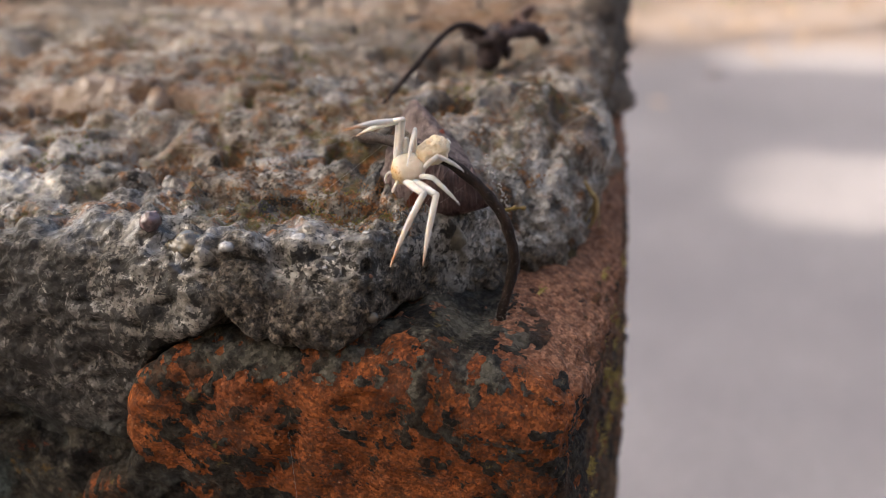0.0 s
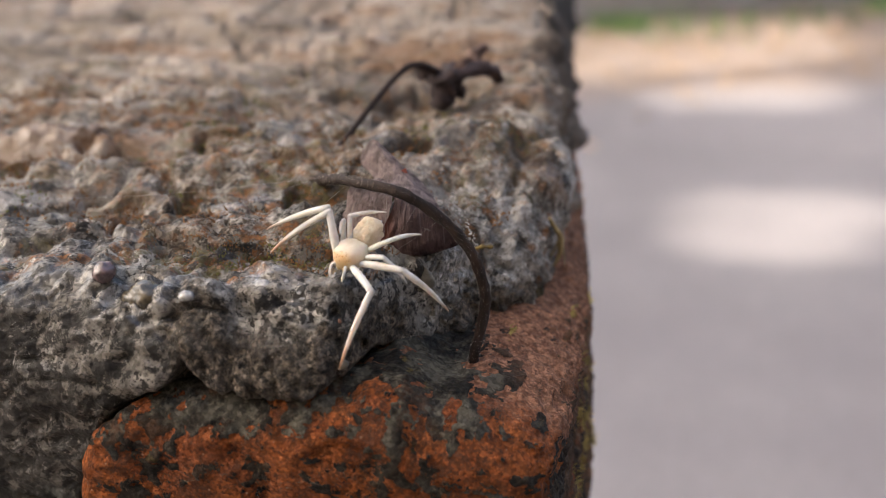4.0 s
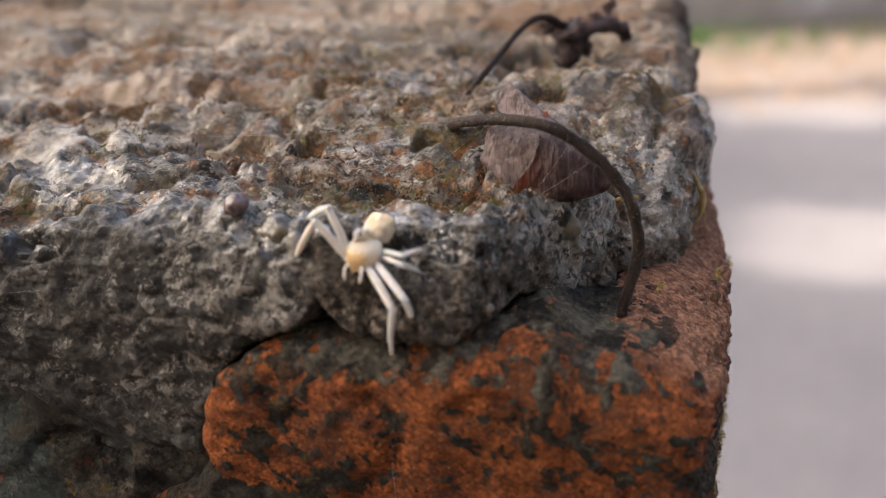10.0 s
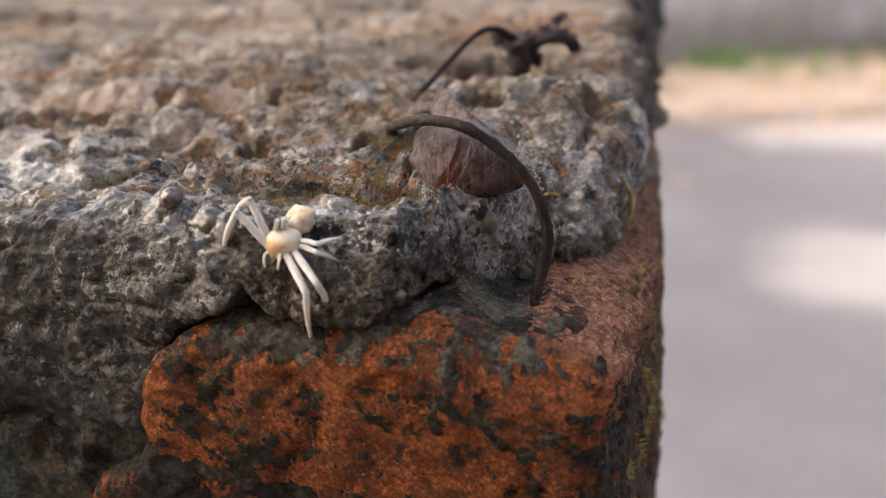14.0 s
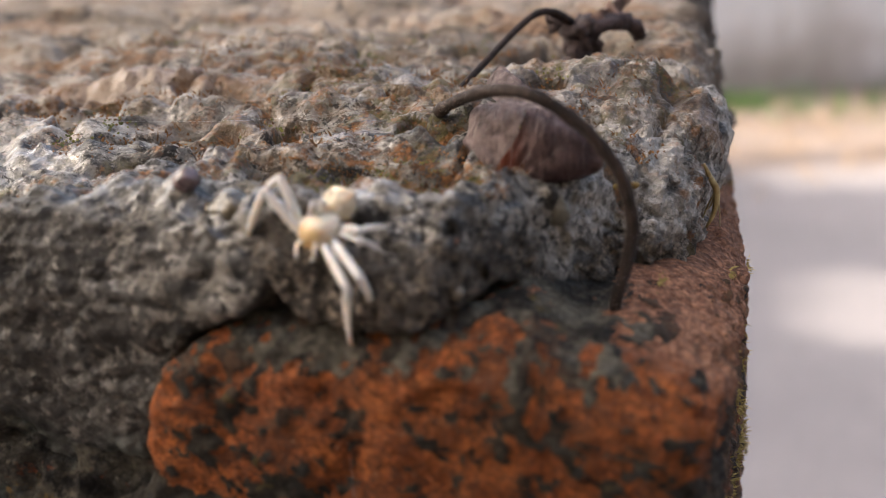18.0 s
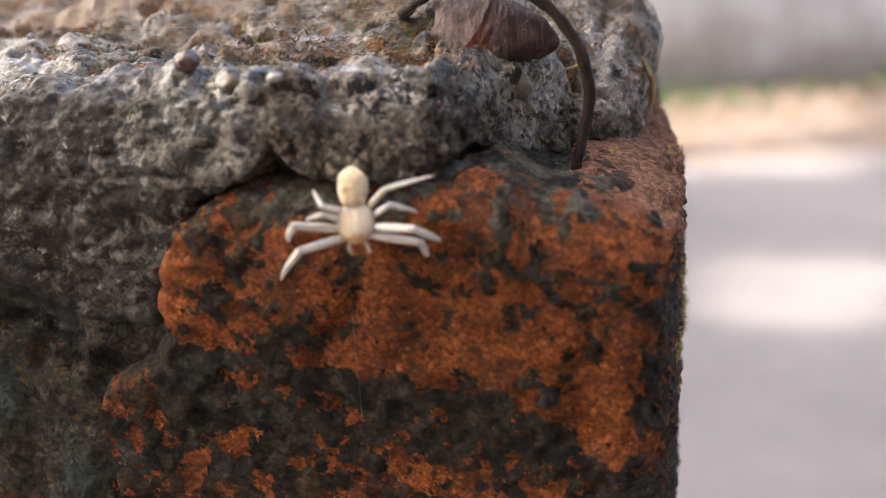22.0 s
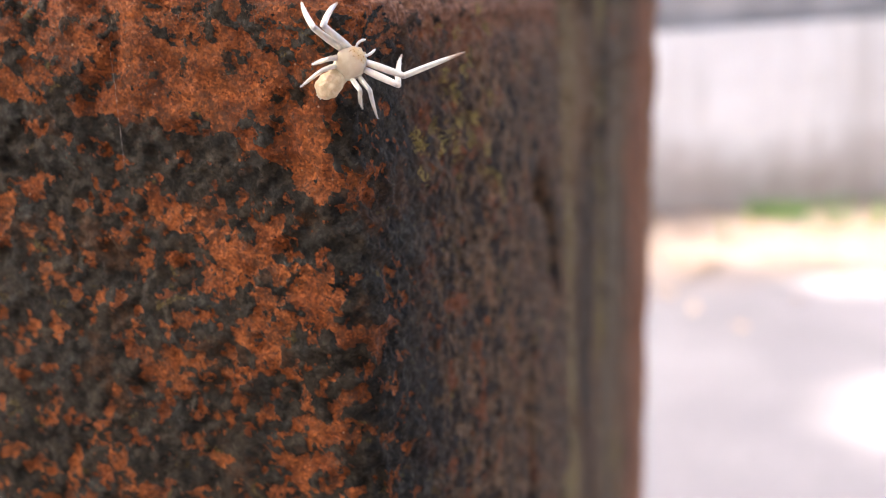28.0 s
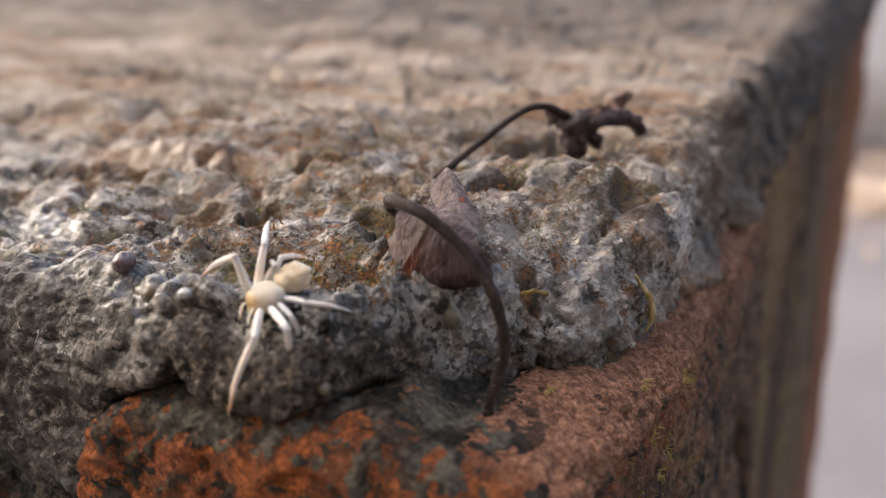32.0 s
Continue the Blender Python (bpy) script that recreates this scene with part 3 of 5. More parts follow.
    wet = np.exp(-((u + 18.0) / 2.6) ** 2 - ((v - 7.0) / 1.7) ** 2) + 0.9 * np.exp(-((u + 36 + 0.5 * v) / 5) ** 2 - ((v - 12) / 6) ** 2)
    wet = np.clip(1.4 * wet * (0.6 + 1.2 * fbm(p, 2.5, 3, 49)), 0, 1)
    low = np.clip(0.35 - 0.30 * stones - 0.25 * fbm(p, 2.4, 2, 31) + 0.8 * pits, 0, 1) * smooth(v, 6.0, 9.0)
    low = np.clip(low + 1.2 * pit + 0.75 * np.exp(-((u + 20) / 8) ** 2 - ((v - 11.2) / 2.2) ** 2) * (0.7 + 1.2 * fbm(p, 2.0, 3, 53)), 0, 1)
    return p + n * h[:, None], ("low", low, "lip", lip, "skin", skin, "wet", wet)


def blob(p, u, z, ru, rz):
    return np.exp(-((p[:, 0] - u) / ru) ** 2 - ((p[:, 2] - z) / rz) ** 2)


def clay_relief(p, n):
    u, v, z = p.T
    n = outward(p, n, 3, -4)
    # how much black lichen covers the clay: bare above a stepped slanting line, crusted below, at the mortar and along the arrises
    line = np.interp(u, [-36, -30, -25, -20, -14, -11, -8, -5.7, -3, 1], [787.2, 786.6, 785.7, 784.6, 782.8, 782.2, 781.2, 779.8, 777.4, 776]) + 1.0 * fbm(p, 3.5, 3, 81)
    below = smooth(line - z, -0.8, 1.0)
    spots = fbm(p * (1, 1, 0.85), 1.25, 4, 83, 0.7)
    fine = fbm(p, 1.0, 3, 85)
    clear = 0.58 - 0.22 * smooth(-u, 16, 24) - 0.18 * fbm(p, 7, 2, 89)
    thick = -0.62 + (0.26 + 0.34 * smooth(u, -20, -6)) * smooth(line - z, 1.2, 4.5) + 0.25 * fbm(p, 6, 2, 90)
    need = clear * (1 - below) + thick * below
    crack = np.exp(-((u + 20.3 + 1.5 * fbm(p, 5, 2, 87)) / 1.1) ** 2) * smooth(z, 779, 784)
    need -= 0.30 * crack
    crust = smooth(z + 0.8 * fbm(p, 3, 3, 91) + 0.9 * smooth(-u, 19, 23) * smooth(u, -29, -26), 793.9, 795.0) * smooth(-u + 1.5 * fbm(p, 4, 2, 95), 7.5, 11.0)
    need -= 1.1 * crust
    need -= 1.0 * smooth(u + 0.9 * fbm(p, 2.2, 3, 93), -3.2, -1.6) * smooth(789.5 - z + 1.5 * spots, -1, 2) * (0.35 + 0.65 * smooth(z, 774, 780))
    need -= 0.75 * smooth(v + 2 * spots, 3.2, 7.0) * smooth(793.5 - z, -1, 1.5) + 0.8 * smooth(-u, 30.5, 33) * smooth(z, 784, 788)
    # brown weathering towards the worn corner
    need -= 0.28 * smooth(u, -11, -5) * smooth(z, 788, 791.5) * (1 - 2.2 * smooth(v, 4, 6.5) * smooth(u, -8, -5.5))
    cover = 0.5 + 0.85 * (spots + 0.30 * fine - need)
    # single dark spots and bare islands that catch the eye
    for a, b, r, q, w in ((-13.6, 788.3, 0.55, 0.8, 0.8), (-7.3, 788.7, 0.5, 0.8, 0.7), (-5.6, 788.2, 0.4, 0.75, 0.8), (-10.8, 791.6, 0.9, 0.8, 0.8), (-14.0, 785.4, 0.4, 0.9, 0.7),
                          (-15.3, 776.1, 1.9, 0.8, -0.6), (-12.2, 773.8, 1.3, 1.0, -0.5), (-9.6, 768.2, 0.9, 2.2, -0.6), (-27.4, 779.0, 1.2, 0.9, -0.6), (-8.0, 775.2, 1.6, 0.9, -0.5),
                          (-34.2, 780.1, 0.6, 1.6, -0.9), (-4.6, 771.0, 1.2, 1.8, -0.5), (-20.3, 776.5, 0.7, 1.3, -0.5), (-17.0, 771.0, 1.0, 0.8, -0.45), (-28.8, 788.6, 1.6, 0.6, 0.7)):
        cover += w * blob(p, a, b, r, q) * (v < 5)
    cover += 0.8 * np.exp(-((u + 4.2) / 1.6) ** 2 - ((v - 8.5) / 1.8) ** 2) * (z > 790)
    cover += 1.0 * np.exp(-((u + 8.0) / 2.4) ** 2 - ((v - 7.0) / 4.0) ** 2) * smooth(z, 790, 792)
    cover = np.clip(cover, 0, 1)
    p = p.copy()
    p[:, 0] -= 1.0 * smooth(796 - z, 0, 6) + 0.012 * np.maximum(790 - z, 0)
    # the arris is rubbed back, the side swells behind it
    swell = np.interp(v, [0.8, 2, 4, 8, 12, 16, 20, 28, 45, 79], [-0.9, -1.0, -1.5, -0.9, -0.4, 0.1, 0.5, 1.4, 1.4, 0.3]) * smooth(u, -12, -1)
    p[:, 0] += np.where(swell > 0, swell * (1 - 0.5 * smooth(z, 786, 790)), swell)
    p[:, 2] -= (0.2 + 1.7 * smooth(u, -12.5, -8) + 1.5 * smooth(u, -7, -1)) * smooth(z, 786, 796)  # the worn corner
    h = 0.26 * fbm(p, 12, 3, 41) + 0.14 * fbm(p, 2.0, 3, 43) - 0.35 * smooth(fbm(p, 3.6, 2, 47), 0.45, 0.8)
    h += 0.14 * smooth(cover, 0.4, 0.6) * (0.4 + fine) - 0.4 * crack * (v < 5)
    h += 0.20 * smooth(u, -3.5, -1) * fbm(p, 0.7, 2, 97)
    # a curved hollow and a slot in the side
    ring = np.hypot((v - 57) / 12.5, (z - 752) / 17)
    h -= (7.0 * np.exp(-((ring - 1) / 0.11) ** 2) + 0.4 * smooth(1 - ring, 0, 0.2)) * smooth(z, 748, 754) * smooth(v, 46, 52)
    h -= 6.0 * np.exp(-((v - 45 + 0.15 * (752 - z) - fbm(p, 20, 2, 99)) / 1.8) ** 2) * smooth(754 - z, 0, 5)
    # the rounded left end sinks into the mortar, lower down its edge is lost
    end = -u + 1.2 * fbm(p, 4, 3, 51) - 30.5 + 1.8 * smooth(z, 790, 796.5) ** 2 - 8 * smooth(787 - z, 0, 7)
    h -= 3.2 * smooth(end, -0.6, 1.6)
    return p + n * h[:, None], ("cover", cover)


def old_relief(p, n):
    u, v, z = p.T
    n = outward(p, n, 5, -6)
    p = p.copy()
    p[:, 2] -= 7.0 * smooth(u, -17, -10) * smooth(z, 784, 796) * smooth(-v, -24, -14)
    p[:, 1] += 0.9 * smooth(z, 785, 789) * smooth(8 - v, 0, 4)
    p[:, 0] += 3.0 * smooth(v, 30, 290) - (0.012 + 0.035 * smooth(v, 30, 200)) * np.maximum(790 - z, 0)
    p[:, 0] -= 9.0 * smooth(78 - v, 0, 3) * smooth(u, -14, -6) * smooth(794 - z, 0, 2)
    h = 0.8 * fbm(p, 15, 3, 61) + 0.42 * np.tanh(2.6 * (pebbles(p, 4.0, 63) - 0.4)) + 0.25 * fbm(p, 1.6, 3, 65) - 1.2 * smooth(fbm(p, 5.0, 2, 67), 0.35, 0.75)
    side = smooth(u, -8, -3) * smooth(v, 14, 26)
    h += side * (0.45 * fbm(p * (1, 1, 0.25), 40, 2, 71) - 0.4 - 24.0 * np.exp(-((v - 121.5) / 3.2) ** 4 - ((z - 766) / 4.5) ** 4))
    # cracks that run down the front from under the coping
    h -= 0.45 * np.exp(-((u + 31 - 1.3 * (z - 796) + 2.5 * fbm(p, 8, 2, 73)) / 0.8) ** 2) * (v < 8) * smooth(z, 782, 786)
    return p + n * h[:, None], None


wall = shell("wall_corner", *corner_block(steps(-1.2, -1400, 0.3, 60), steps(2.6, 290, 0.35, 45, 1.03), steps(796.5, 0, 0.3, 48), 5.0, old_relief), OLD)
wall.matrix_world = FRAME
tagged(wall, "low old masonry wall corner with dark stained mossy mortar", "wall", kind="structure")
clay = shell("brick", *corner_block(steps(0.7, -36, 0.2, 60), steps(0.8, 79, 0.2, 26, 1.02), steps(796.0, 722, 0.2, 60), 4.2, clay_relief), CLAY, wall)
tagged(clay, "orange fired brick spotted with black lichen")
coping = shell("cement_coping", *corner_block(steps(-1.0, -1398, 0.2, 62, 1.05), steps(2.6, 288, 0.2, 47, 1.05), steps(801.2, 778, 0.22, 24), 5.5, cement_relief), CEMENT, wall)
tagged(coping, "rough grey cement coping with rusty lichen and moss")


# ---- the yard behind ----
def ground_mat():
    m = Nodes("grey_worn_paving", 0.8, 0.3)
    n = m.noise(1.3, 5, 0.6)
    c = m.mix(m.ramp(n, 0.35, 0.65), (0.205, 0.190, 0.198), (0.27, 0.25, 0.256))
    c = m.mix(m.ramp(m.noise(60, 4), 0.4, 0.7, 0, 0.4), c, (0.15, 0.142, 0.143))
    litter = m.math("MULTIPLY", m.ramp(m.math("ADD", m.axis(1), m.math("MULTIPLY", m.noise(1.1, 3), 0.5)), 2.85, 3.25), m.ramp(m.noise(7, 5, 0.7), 0.25, 0.5))
    c = m.mix(m.math("MULTIPLY", litter, 0.9), c, (0.27, 0.205, 0.165))
    return m.finish(c)


def whitewash():
    m = Nodes("stained_whitewash", 0.85, 0.2)
    n, drip = m.noise(2.0, 5, 0.65), m.noise(5, 5, 0.7, at=m.stretch(1, 1, 0.12))
    c = m.mix(m.ramp(n, 0.35, 0.65), (0.70, 0.695, 0.69), (0.80, 0.80, 0.795))
    c = m.mix(m.ramp(drip, 0.44, 0.64, 0, 0.55), c, (0.42, 0.40, 0.37))
    tone = m.t.nodes.new("ShaderNodeObjectInfo").outputs["Random"]
    c = m.mix(m.ramp(tone, 0.2, 1.0, 0, 0.15), c, (0.47, 0.46, 0.44))
    # splashed mud above the ground
    splash = m.math("ADD", m.axis(2), m.math("MULTIPLY", m.math("SUBTRACT", m.noise(3, 5, 0.7), 0.5), 0.5))
    c = m.mix(m.ramp(splash, 0.34, 0.04, 0, 0.75), c, (0.29, 0.235, 0.19))
    m.bump(m.noise(40, 5, 0.7), 0.01, 0.4)
    return m.finish(c)


bm = bmesh.new()
bmesh.ops.create_grid(bm, x_segments=40, y_segments=40, size=80)
ground = part("ground", bm, ground_mat())
tagged(ground, "pale grey worn paving with dry leaf litter", "ground", kind="structure")

def slab(size, at, bevel):
    """A block of that size whose middle lies at `at`, with softened edges."""
    bm = bmesh.new()
    bmesh.ops.create_cube(bm, size=1)
    bmesh.ops.transform(bm, matrix=Matrix.Translation(at) @ Matrix.Diagonal((*size, 1)), verts=bm.verts)
    bmesh.ops.bevel(bm, geom=bm.edges[:], offset=bevel, segments=2, affect="EDGES")
    return bm


WHITE = whitewash()
back = part("wall_back", slab((16, 0.2, 0.68), (0, 0.1, 0.34), 0.02), WHITE, smooth_faces=False)
back.matrix_world = pose(0.9, 3.85, 0)
tagged(back, "stained whitewashed boundary wall across the yard", "wall", kind="structure")
for row in range(3):
    for k in range(13):
        at = (-2.7 + 0.45 * k + 0.225 * (row % 2), -0.008, 0.116 + 0.224 * row)
        part("block", slab((0.4495, 0.03, 0.2235), at, 0.003), WHITE, back, smooth_faces=False)
parapet = part("wall_parapet", slab((16, 0.16, 0.34), (0, 0.12, 0.848), 0.02), plain("weathered_grey_render", (0.30, 0.31, 0.33), (0.46, 0.47, 0.49), 3, 0.85))
parapet.matrix_world = pose(0.9, 3.85, 0)
tagged(parapet, "weathered bluish grey parapet on the boundary wall", "wall", kind="structure")


def leaf_quads(bm, spots, size, seed, lean=1.0):
    """Small folded leaves at the spots."""
    rnd = random.Random(seed)
    for p in spots:
        s = size * rnd.uniform(0.6, 1.3)
        m = Matrix.Translation(p) @ Euler((rnd.uniform(-1, 1) * lean, rnd.uniform(-1, 1) * lean, rnd.uniform(0, 6.28))).to_matrix().to_4x4()
        q = [m @ Vector(c) * 1.0 for c in ((0, -s, 0), (s * 0.42, -s * 0.1, s * 0.12), (0, s, 0), (-s * 0.42, -s * 0.1, s * 0.12))]
        a, b, c, d = (bm.verts.new(x) for x in q)
        bm.faces.new((a, b, c)), bm.faces.new((a, c, d))


def tree(name, base, fork, crown_at, radii, count, size, seed, label, dense=(), sky_gap=0.05, gaps=()):
    rnd = random.Random(seed)
    root = new(name)
    root.matrix_world = Matrix.Translation(base)
    bark = plain(name + "_bark", (0.06, 0.045, 0.035), (0.16, 0.125, 0.10), 14, 0.9, 0.02)
    green = plain(name + "_leaf", (0.035, 0.07, 0.015), (0.09, 0.15, 0.035), 3, 0.5)
    b, f, c = Vector((0, 0, 0)), Vector(fork) - Vector(base), Vector(crown_at) - Vector(base)
    bm = tube(bmesh.new(), spline([b, b.lerp(f, 0.5) + Vector((0.08, -0.05, 0)), f], 12), [0.2 - 0.009 * i for i in range(12)], 12)
    part("trunk", bm, bark, root)
    for k in range(7):
        a = k * 0.9 + rnd.uniform(-0.2, 0.2)
        tip = c + Vector((math.cos(a) * radii[0] * 0.7, math.sin(a) * radii[1] * 0.7, rnd.uniform(-0.2, 0.4) * radii[2]))
        mid = f.lerp(tip, 0.5) + Vector((0, 0, 0.35))
        part("limb", tube(bmesh.new(), spline([f, mid, tip], 10), [0.1 - 0.0085 * i for i in range(10)], 8), bark, root)
    spots = []
    while len(spots) < count:
        p = Vector([rnd.uniform(-1, 1) for _ in range(3)])
        if p.length > 1:
            continue
        q = c + Vector((p.x * radii[0], p.y * radii[1], p.z * radii[2]))
        if noise.noise(q * 1.15 + Vector((seed, 0, 0))) > -sky_gap:
            spots.append(q)
    for centre, r, n in dense:
        spots += [Vector(centre) - Vector(base) + Vector([rnd.gauss(0, r) for _ in range(3)]) for _ in range(n)]
    # openings through which the sun falls on the paving
    for at, r in gaps:
        o = Vector(at) - Vector(base)
        spots = [q for q in spots if (q - o - SUN_DIR * (q - o).dot(SUN_DIR)).length > r]
    bm = bmesh.new()
    leaf_quads(bm, spots, size, seed)
    part("crown", bm, green, root, smooth_faces=False)
    return tagged(root, label, "tree")


SHADE = Vector((0, 0.06, 0.8)) + SUN_DIR * 9.6  # the part of the crown that shades the wall's corner
tree("tree", (-9.6, 3.6, 0), (-8.2, 3.5, 4.6), (-5.8, 3.2, 8.0), (3.8, 3.7, 1.1), 4200, 0.16, 3, "broad leafy tree whose crown shades the yard", [(SHADE, 0.5, 420), (SHADE + Vector((-0.4, 0.22, 0)), 0.5, 420), (SHADE + Vector((-0.9, 0.3, 0)), 0.5, 320), (Vector((0.5, 0.85, 0)) + SUN_DIR * 10.6, 0.45, 420), (Vector((0.6, 2.42, 0)) + SUN_DIR * 10.6, 0.3, 300)], gaps=(((0.74, 1.85, 0), 0.23), ((1.0, 2.76, 0), 0.26), ((1.12, 3.35, 0), 0.4), ((0.34, 1.80, 0), 0.06)))
tree("far_tree", (4.6, 11.0, 0), (4.6, 11.0, 1.6), (4.6, 11.0, 3.2), (2.6, 1.6, 2.4), 2500, 0.16, 8, "dark leafy tree behind the boundary wall", sky_gap=0.3)


def tufts(name, spots, material, height, blades, seed, label):
    rnd = random.Random(seed)
    bm = bmesh.new()
    for x, y, r in spots:
        for _ in range(blades):
            px, py, a = x + rnd.gauss(0, r), y + rnd.gauss(0, r * 0.5), rnd.uniform(0, 6.28)
            h, w, l = height * rnd.uniform(0.5, 1.2), 0.006, rnd.uniform(0.1, 0.6) * height
            d, s = Vector((math.cos(a), math.sin(a), 0)), Vector((-math.sin(a), math.cos(a), 0))
            p = Vector((px, py, 0))
            v = [bm.verts.new(q) for q in (p - s * w, p + s * w, p + d * l * 0.4 + s * w * 0.7 + Vector((0, 0, h * 0.6)), p + d * l + Vector((0, 0, h)), p + d * l * 0.4 - s * w * 0.7 + Vector((0, 0, h * 0.6)))]
            bm.faces.new(v)
    ob = part(name, bm, material, smooth_faces=False)
    return tagged(ob, label, "grass", kind="stuff")


tufts("grass", [(0.86, 3.62, 0.07), (1.9, 3.64, 0.12), (2.4, 3.55, 0.16), (0.2, 3.7, 0.08), (1.2, 3.5, 0.2)], plain("fresh_grass", (0.10, 0.19, 0.05), (0.18, 0.30, 0.10), 5, 0.6), 0.075, 70, 5, "fresh green grass tufts at the foot of the boundary wall")
rnd = random.Random(12)
bm = bmesh.new()
leaf_quads(bm, [Vector((rnd.uniform(-1.5, 4.5), 3.72 - abs(rnd.gauss(0, 0.5)), 0.012)) for _ in range(700)], 0.035, 13, 0.25)
tagged(part("leaf_litter", bm, plain("dry_leaf_litter", (0.34, 0.22, 0.13), (0.52, 0.39, 0.28), 6, 0.8), smooth_faces=False), "dry tan leaves scattered along the boundary wall", "leaf litter", kind="stuff")

# an unseen plain wall behind the viewer, added to dim light on the front
bm = bmesh.new()
bmesh.ops.create_cube(bm, size=1)
bmesh.ops.transform(bm, matrix=Matrix.Translation((0, -0.15, 1.6)) @ Matrix.Diagonal((14, 0.3, 3.2, 1)), verts=bm.verts)
blocker = part("wall_blocker", bm, plain("weathered_plaster", (0.20, 0.16, 0.12), (0.34, 0.28, 0.21), 3, 0.9), None)
blocker.matrix_world = pose(-0.5, -1.6, 0)
tagged(blocker, "plain weathered plaster wall added out of view to block light", "wall", kind="structure")


# ---- the spider ----
PALE = spider_skin("pale_spider_skin", (0.66, 0.575, 0.45), (0.73, 0.66, 0.545), (0.62, 0.40, 0.20), "head")
ABDOMEN = spider_skin("cream_abdomen_skin", (0.62, 0.50, 0.34), (0.74, 0.64, 0.48), (0.42, 0.29, 0.15))
LIMB = spider_skin("clear_white_leg_skin", (0.60, 0.575, 0.54), (0.72, 0.70, 0.665), (0.62, 0.50, 0.36), "limb")
EYE = plain("amber_eyes", (0.30, 0.12, 0.02), (0.45, 0.22, 0.05), 3000, 0.25)

LEG_LENGTH = {1: (3.1, 5.0), 2: (3.1, 4.4), 3: (1.9, 2.3), 4: (2.2, 2.7)}  # upper and lower, mm
LEG_ANGLE = {1: 38, 2: 72, 3: 108, 4: 142}
legs = {}


def cephalothorax():
    """Broad and square behind, with a blunt face and a shallow middle furrow."""
    bm = bmesh.new()
    ball(bm, (0, 0, 0), (1.0, 1.0, 1.0), cuts=34)
    for v in bm.verts:
        x, y, z = v.co
        k = 1.08 / (abs(x) ** 2.6 + abs(y) ** 2.6 + abs(z) ** 2.6) ** (1 / 2.6)
        x, y, z = x * k, y * k, z * k
        w = 0.98 - 0.20 * max(0, y) ** 1.5 - 0.10 * max(0, -y) ** 2
        furrow = 0.06 * math.exp(-(x / 0.10) ** 2 - ((y + 0.35) / 0.35) ** 2) * (z > 0)
        v.co = Vector((x * w, y * 1.06, z * (0.70 + 0.10 * y) - furrow)) * MM
        v.co += v.co * 0.035 * noise.noise(v.co * 2600)
    return bm


def abdomen_mesh():
    """Small and shrunken: blunt, widest behind the middle, with crumpled cross folds."""
    bm = bmesh.new()
    ball(bm, (0, 0, 0), (1.0, 1.0, 1.0), cuts=56)
    for v in bm.verts:
        x, y, z = v.co  # y: 1 at the waist, -1 at the tip
        k = 1 / (abs(x) ** 2.8 + abs(y) ** 2.8 + abs(z) ** 2.8) ** (1 / 2.8)
        w = 0.86 + 0.12 * math.exp(-((y + 0.2) / 0.5) ** 2) - 0.22 * max(0, -y - 0.4)
        co = Vector((x * k * 0.82 * w, y * k * 1.10, z * k * 0.78 * w))
        crumple = 0.11 * noise.noise(co * 2.2) - 0.07 * max(0, 0.20 - abs(noise.noise(co * 2.0 + Vector((5, 0, 0))))) / 0.20
        crumple += 0.05 * noise.noise(co * 5.5) + 0.028 * math.sin(co.y * 9 + 2.2 * noise.noise(co * 2))
        v.co = co * (1.05 + crumple) * MM
    bmesh.ops.translate(bm, vec=(0, -1.92 * MM, 0.30 * MM), verts=bm.verts)
    return bm


def bristles(bm, path, radii, count, length, seed):
    """Short hairs along a limb, in its own mesh."""
    rnd = random.Random(seed)
    for _ in range(count):
        k = rnd.uniform(0.5, len(path) - 1.6)
        i = int(k)
        a, b = Vector(path[i]), Vector(path[i + 1])
        d = (b - a).normalized()
        side = Matrix.Rotation(rnd.uniform(0, 6.28), 3, d) @ d.orthogonal().normalized()
        root = a.lerp(b, k - i) + side * (radii[i] * 0.96)
        tip = root + (side + d * rnd.uniform(0.3, 1.2)) * rnd.uniform(0.5, 1.0) * length * MM
        w = d.cross(side) * 0.010 * MM
        bm.faces.new([bm.verts.new(q) for q in (root - w, root + w, tip)])


def leg_upper(length, r):
    """Hip, thigh and knee."""
    n = 17
    path = [(0, length * MM * i / (n - 1), 0.07 * MM * math.sin(math.pi * i / (n - 1))) for i in range(n)]
    shape = ([0, 0.06, 0.13, 0.35, 0.6, 0.74, 0.79, 0.88, 0.97, 1.0], [0.66, 0.80, 0.88, 1.04, 1.0, 0.93, 0.90, 0.89, 0.87, 0.86])
    radii = [r * MM * float(np.interp(i / (n - 1), *shape)) * (1 + 0.03 * math.sin(i * 2.3)) for i in range(n)]
    bm = tube(bmesh.new(), path, radii, 14)
    ball(bm, path[-1], (0.86 * r * MM,) * 3, cuts=14)
    bristles(bm, path, radii, 120, 0.10, int(length * 10))
    return bm


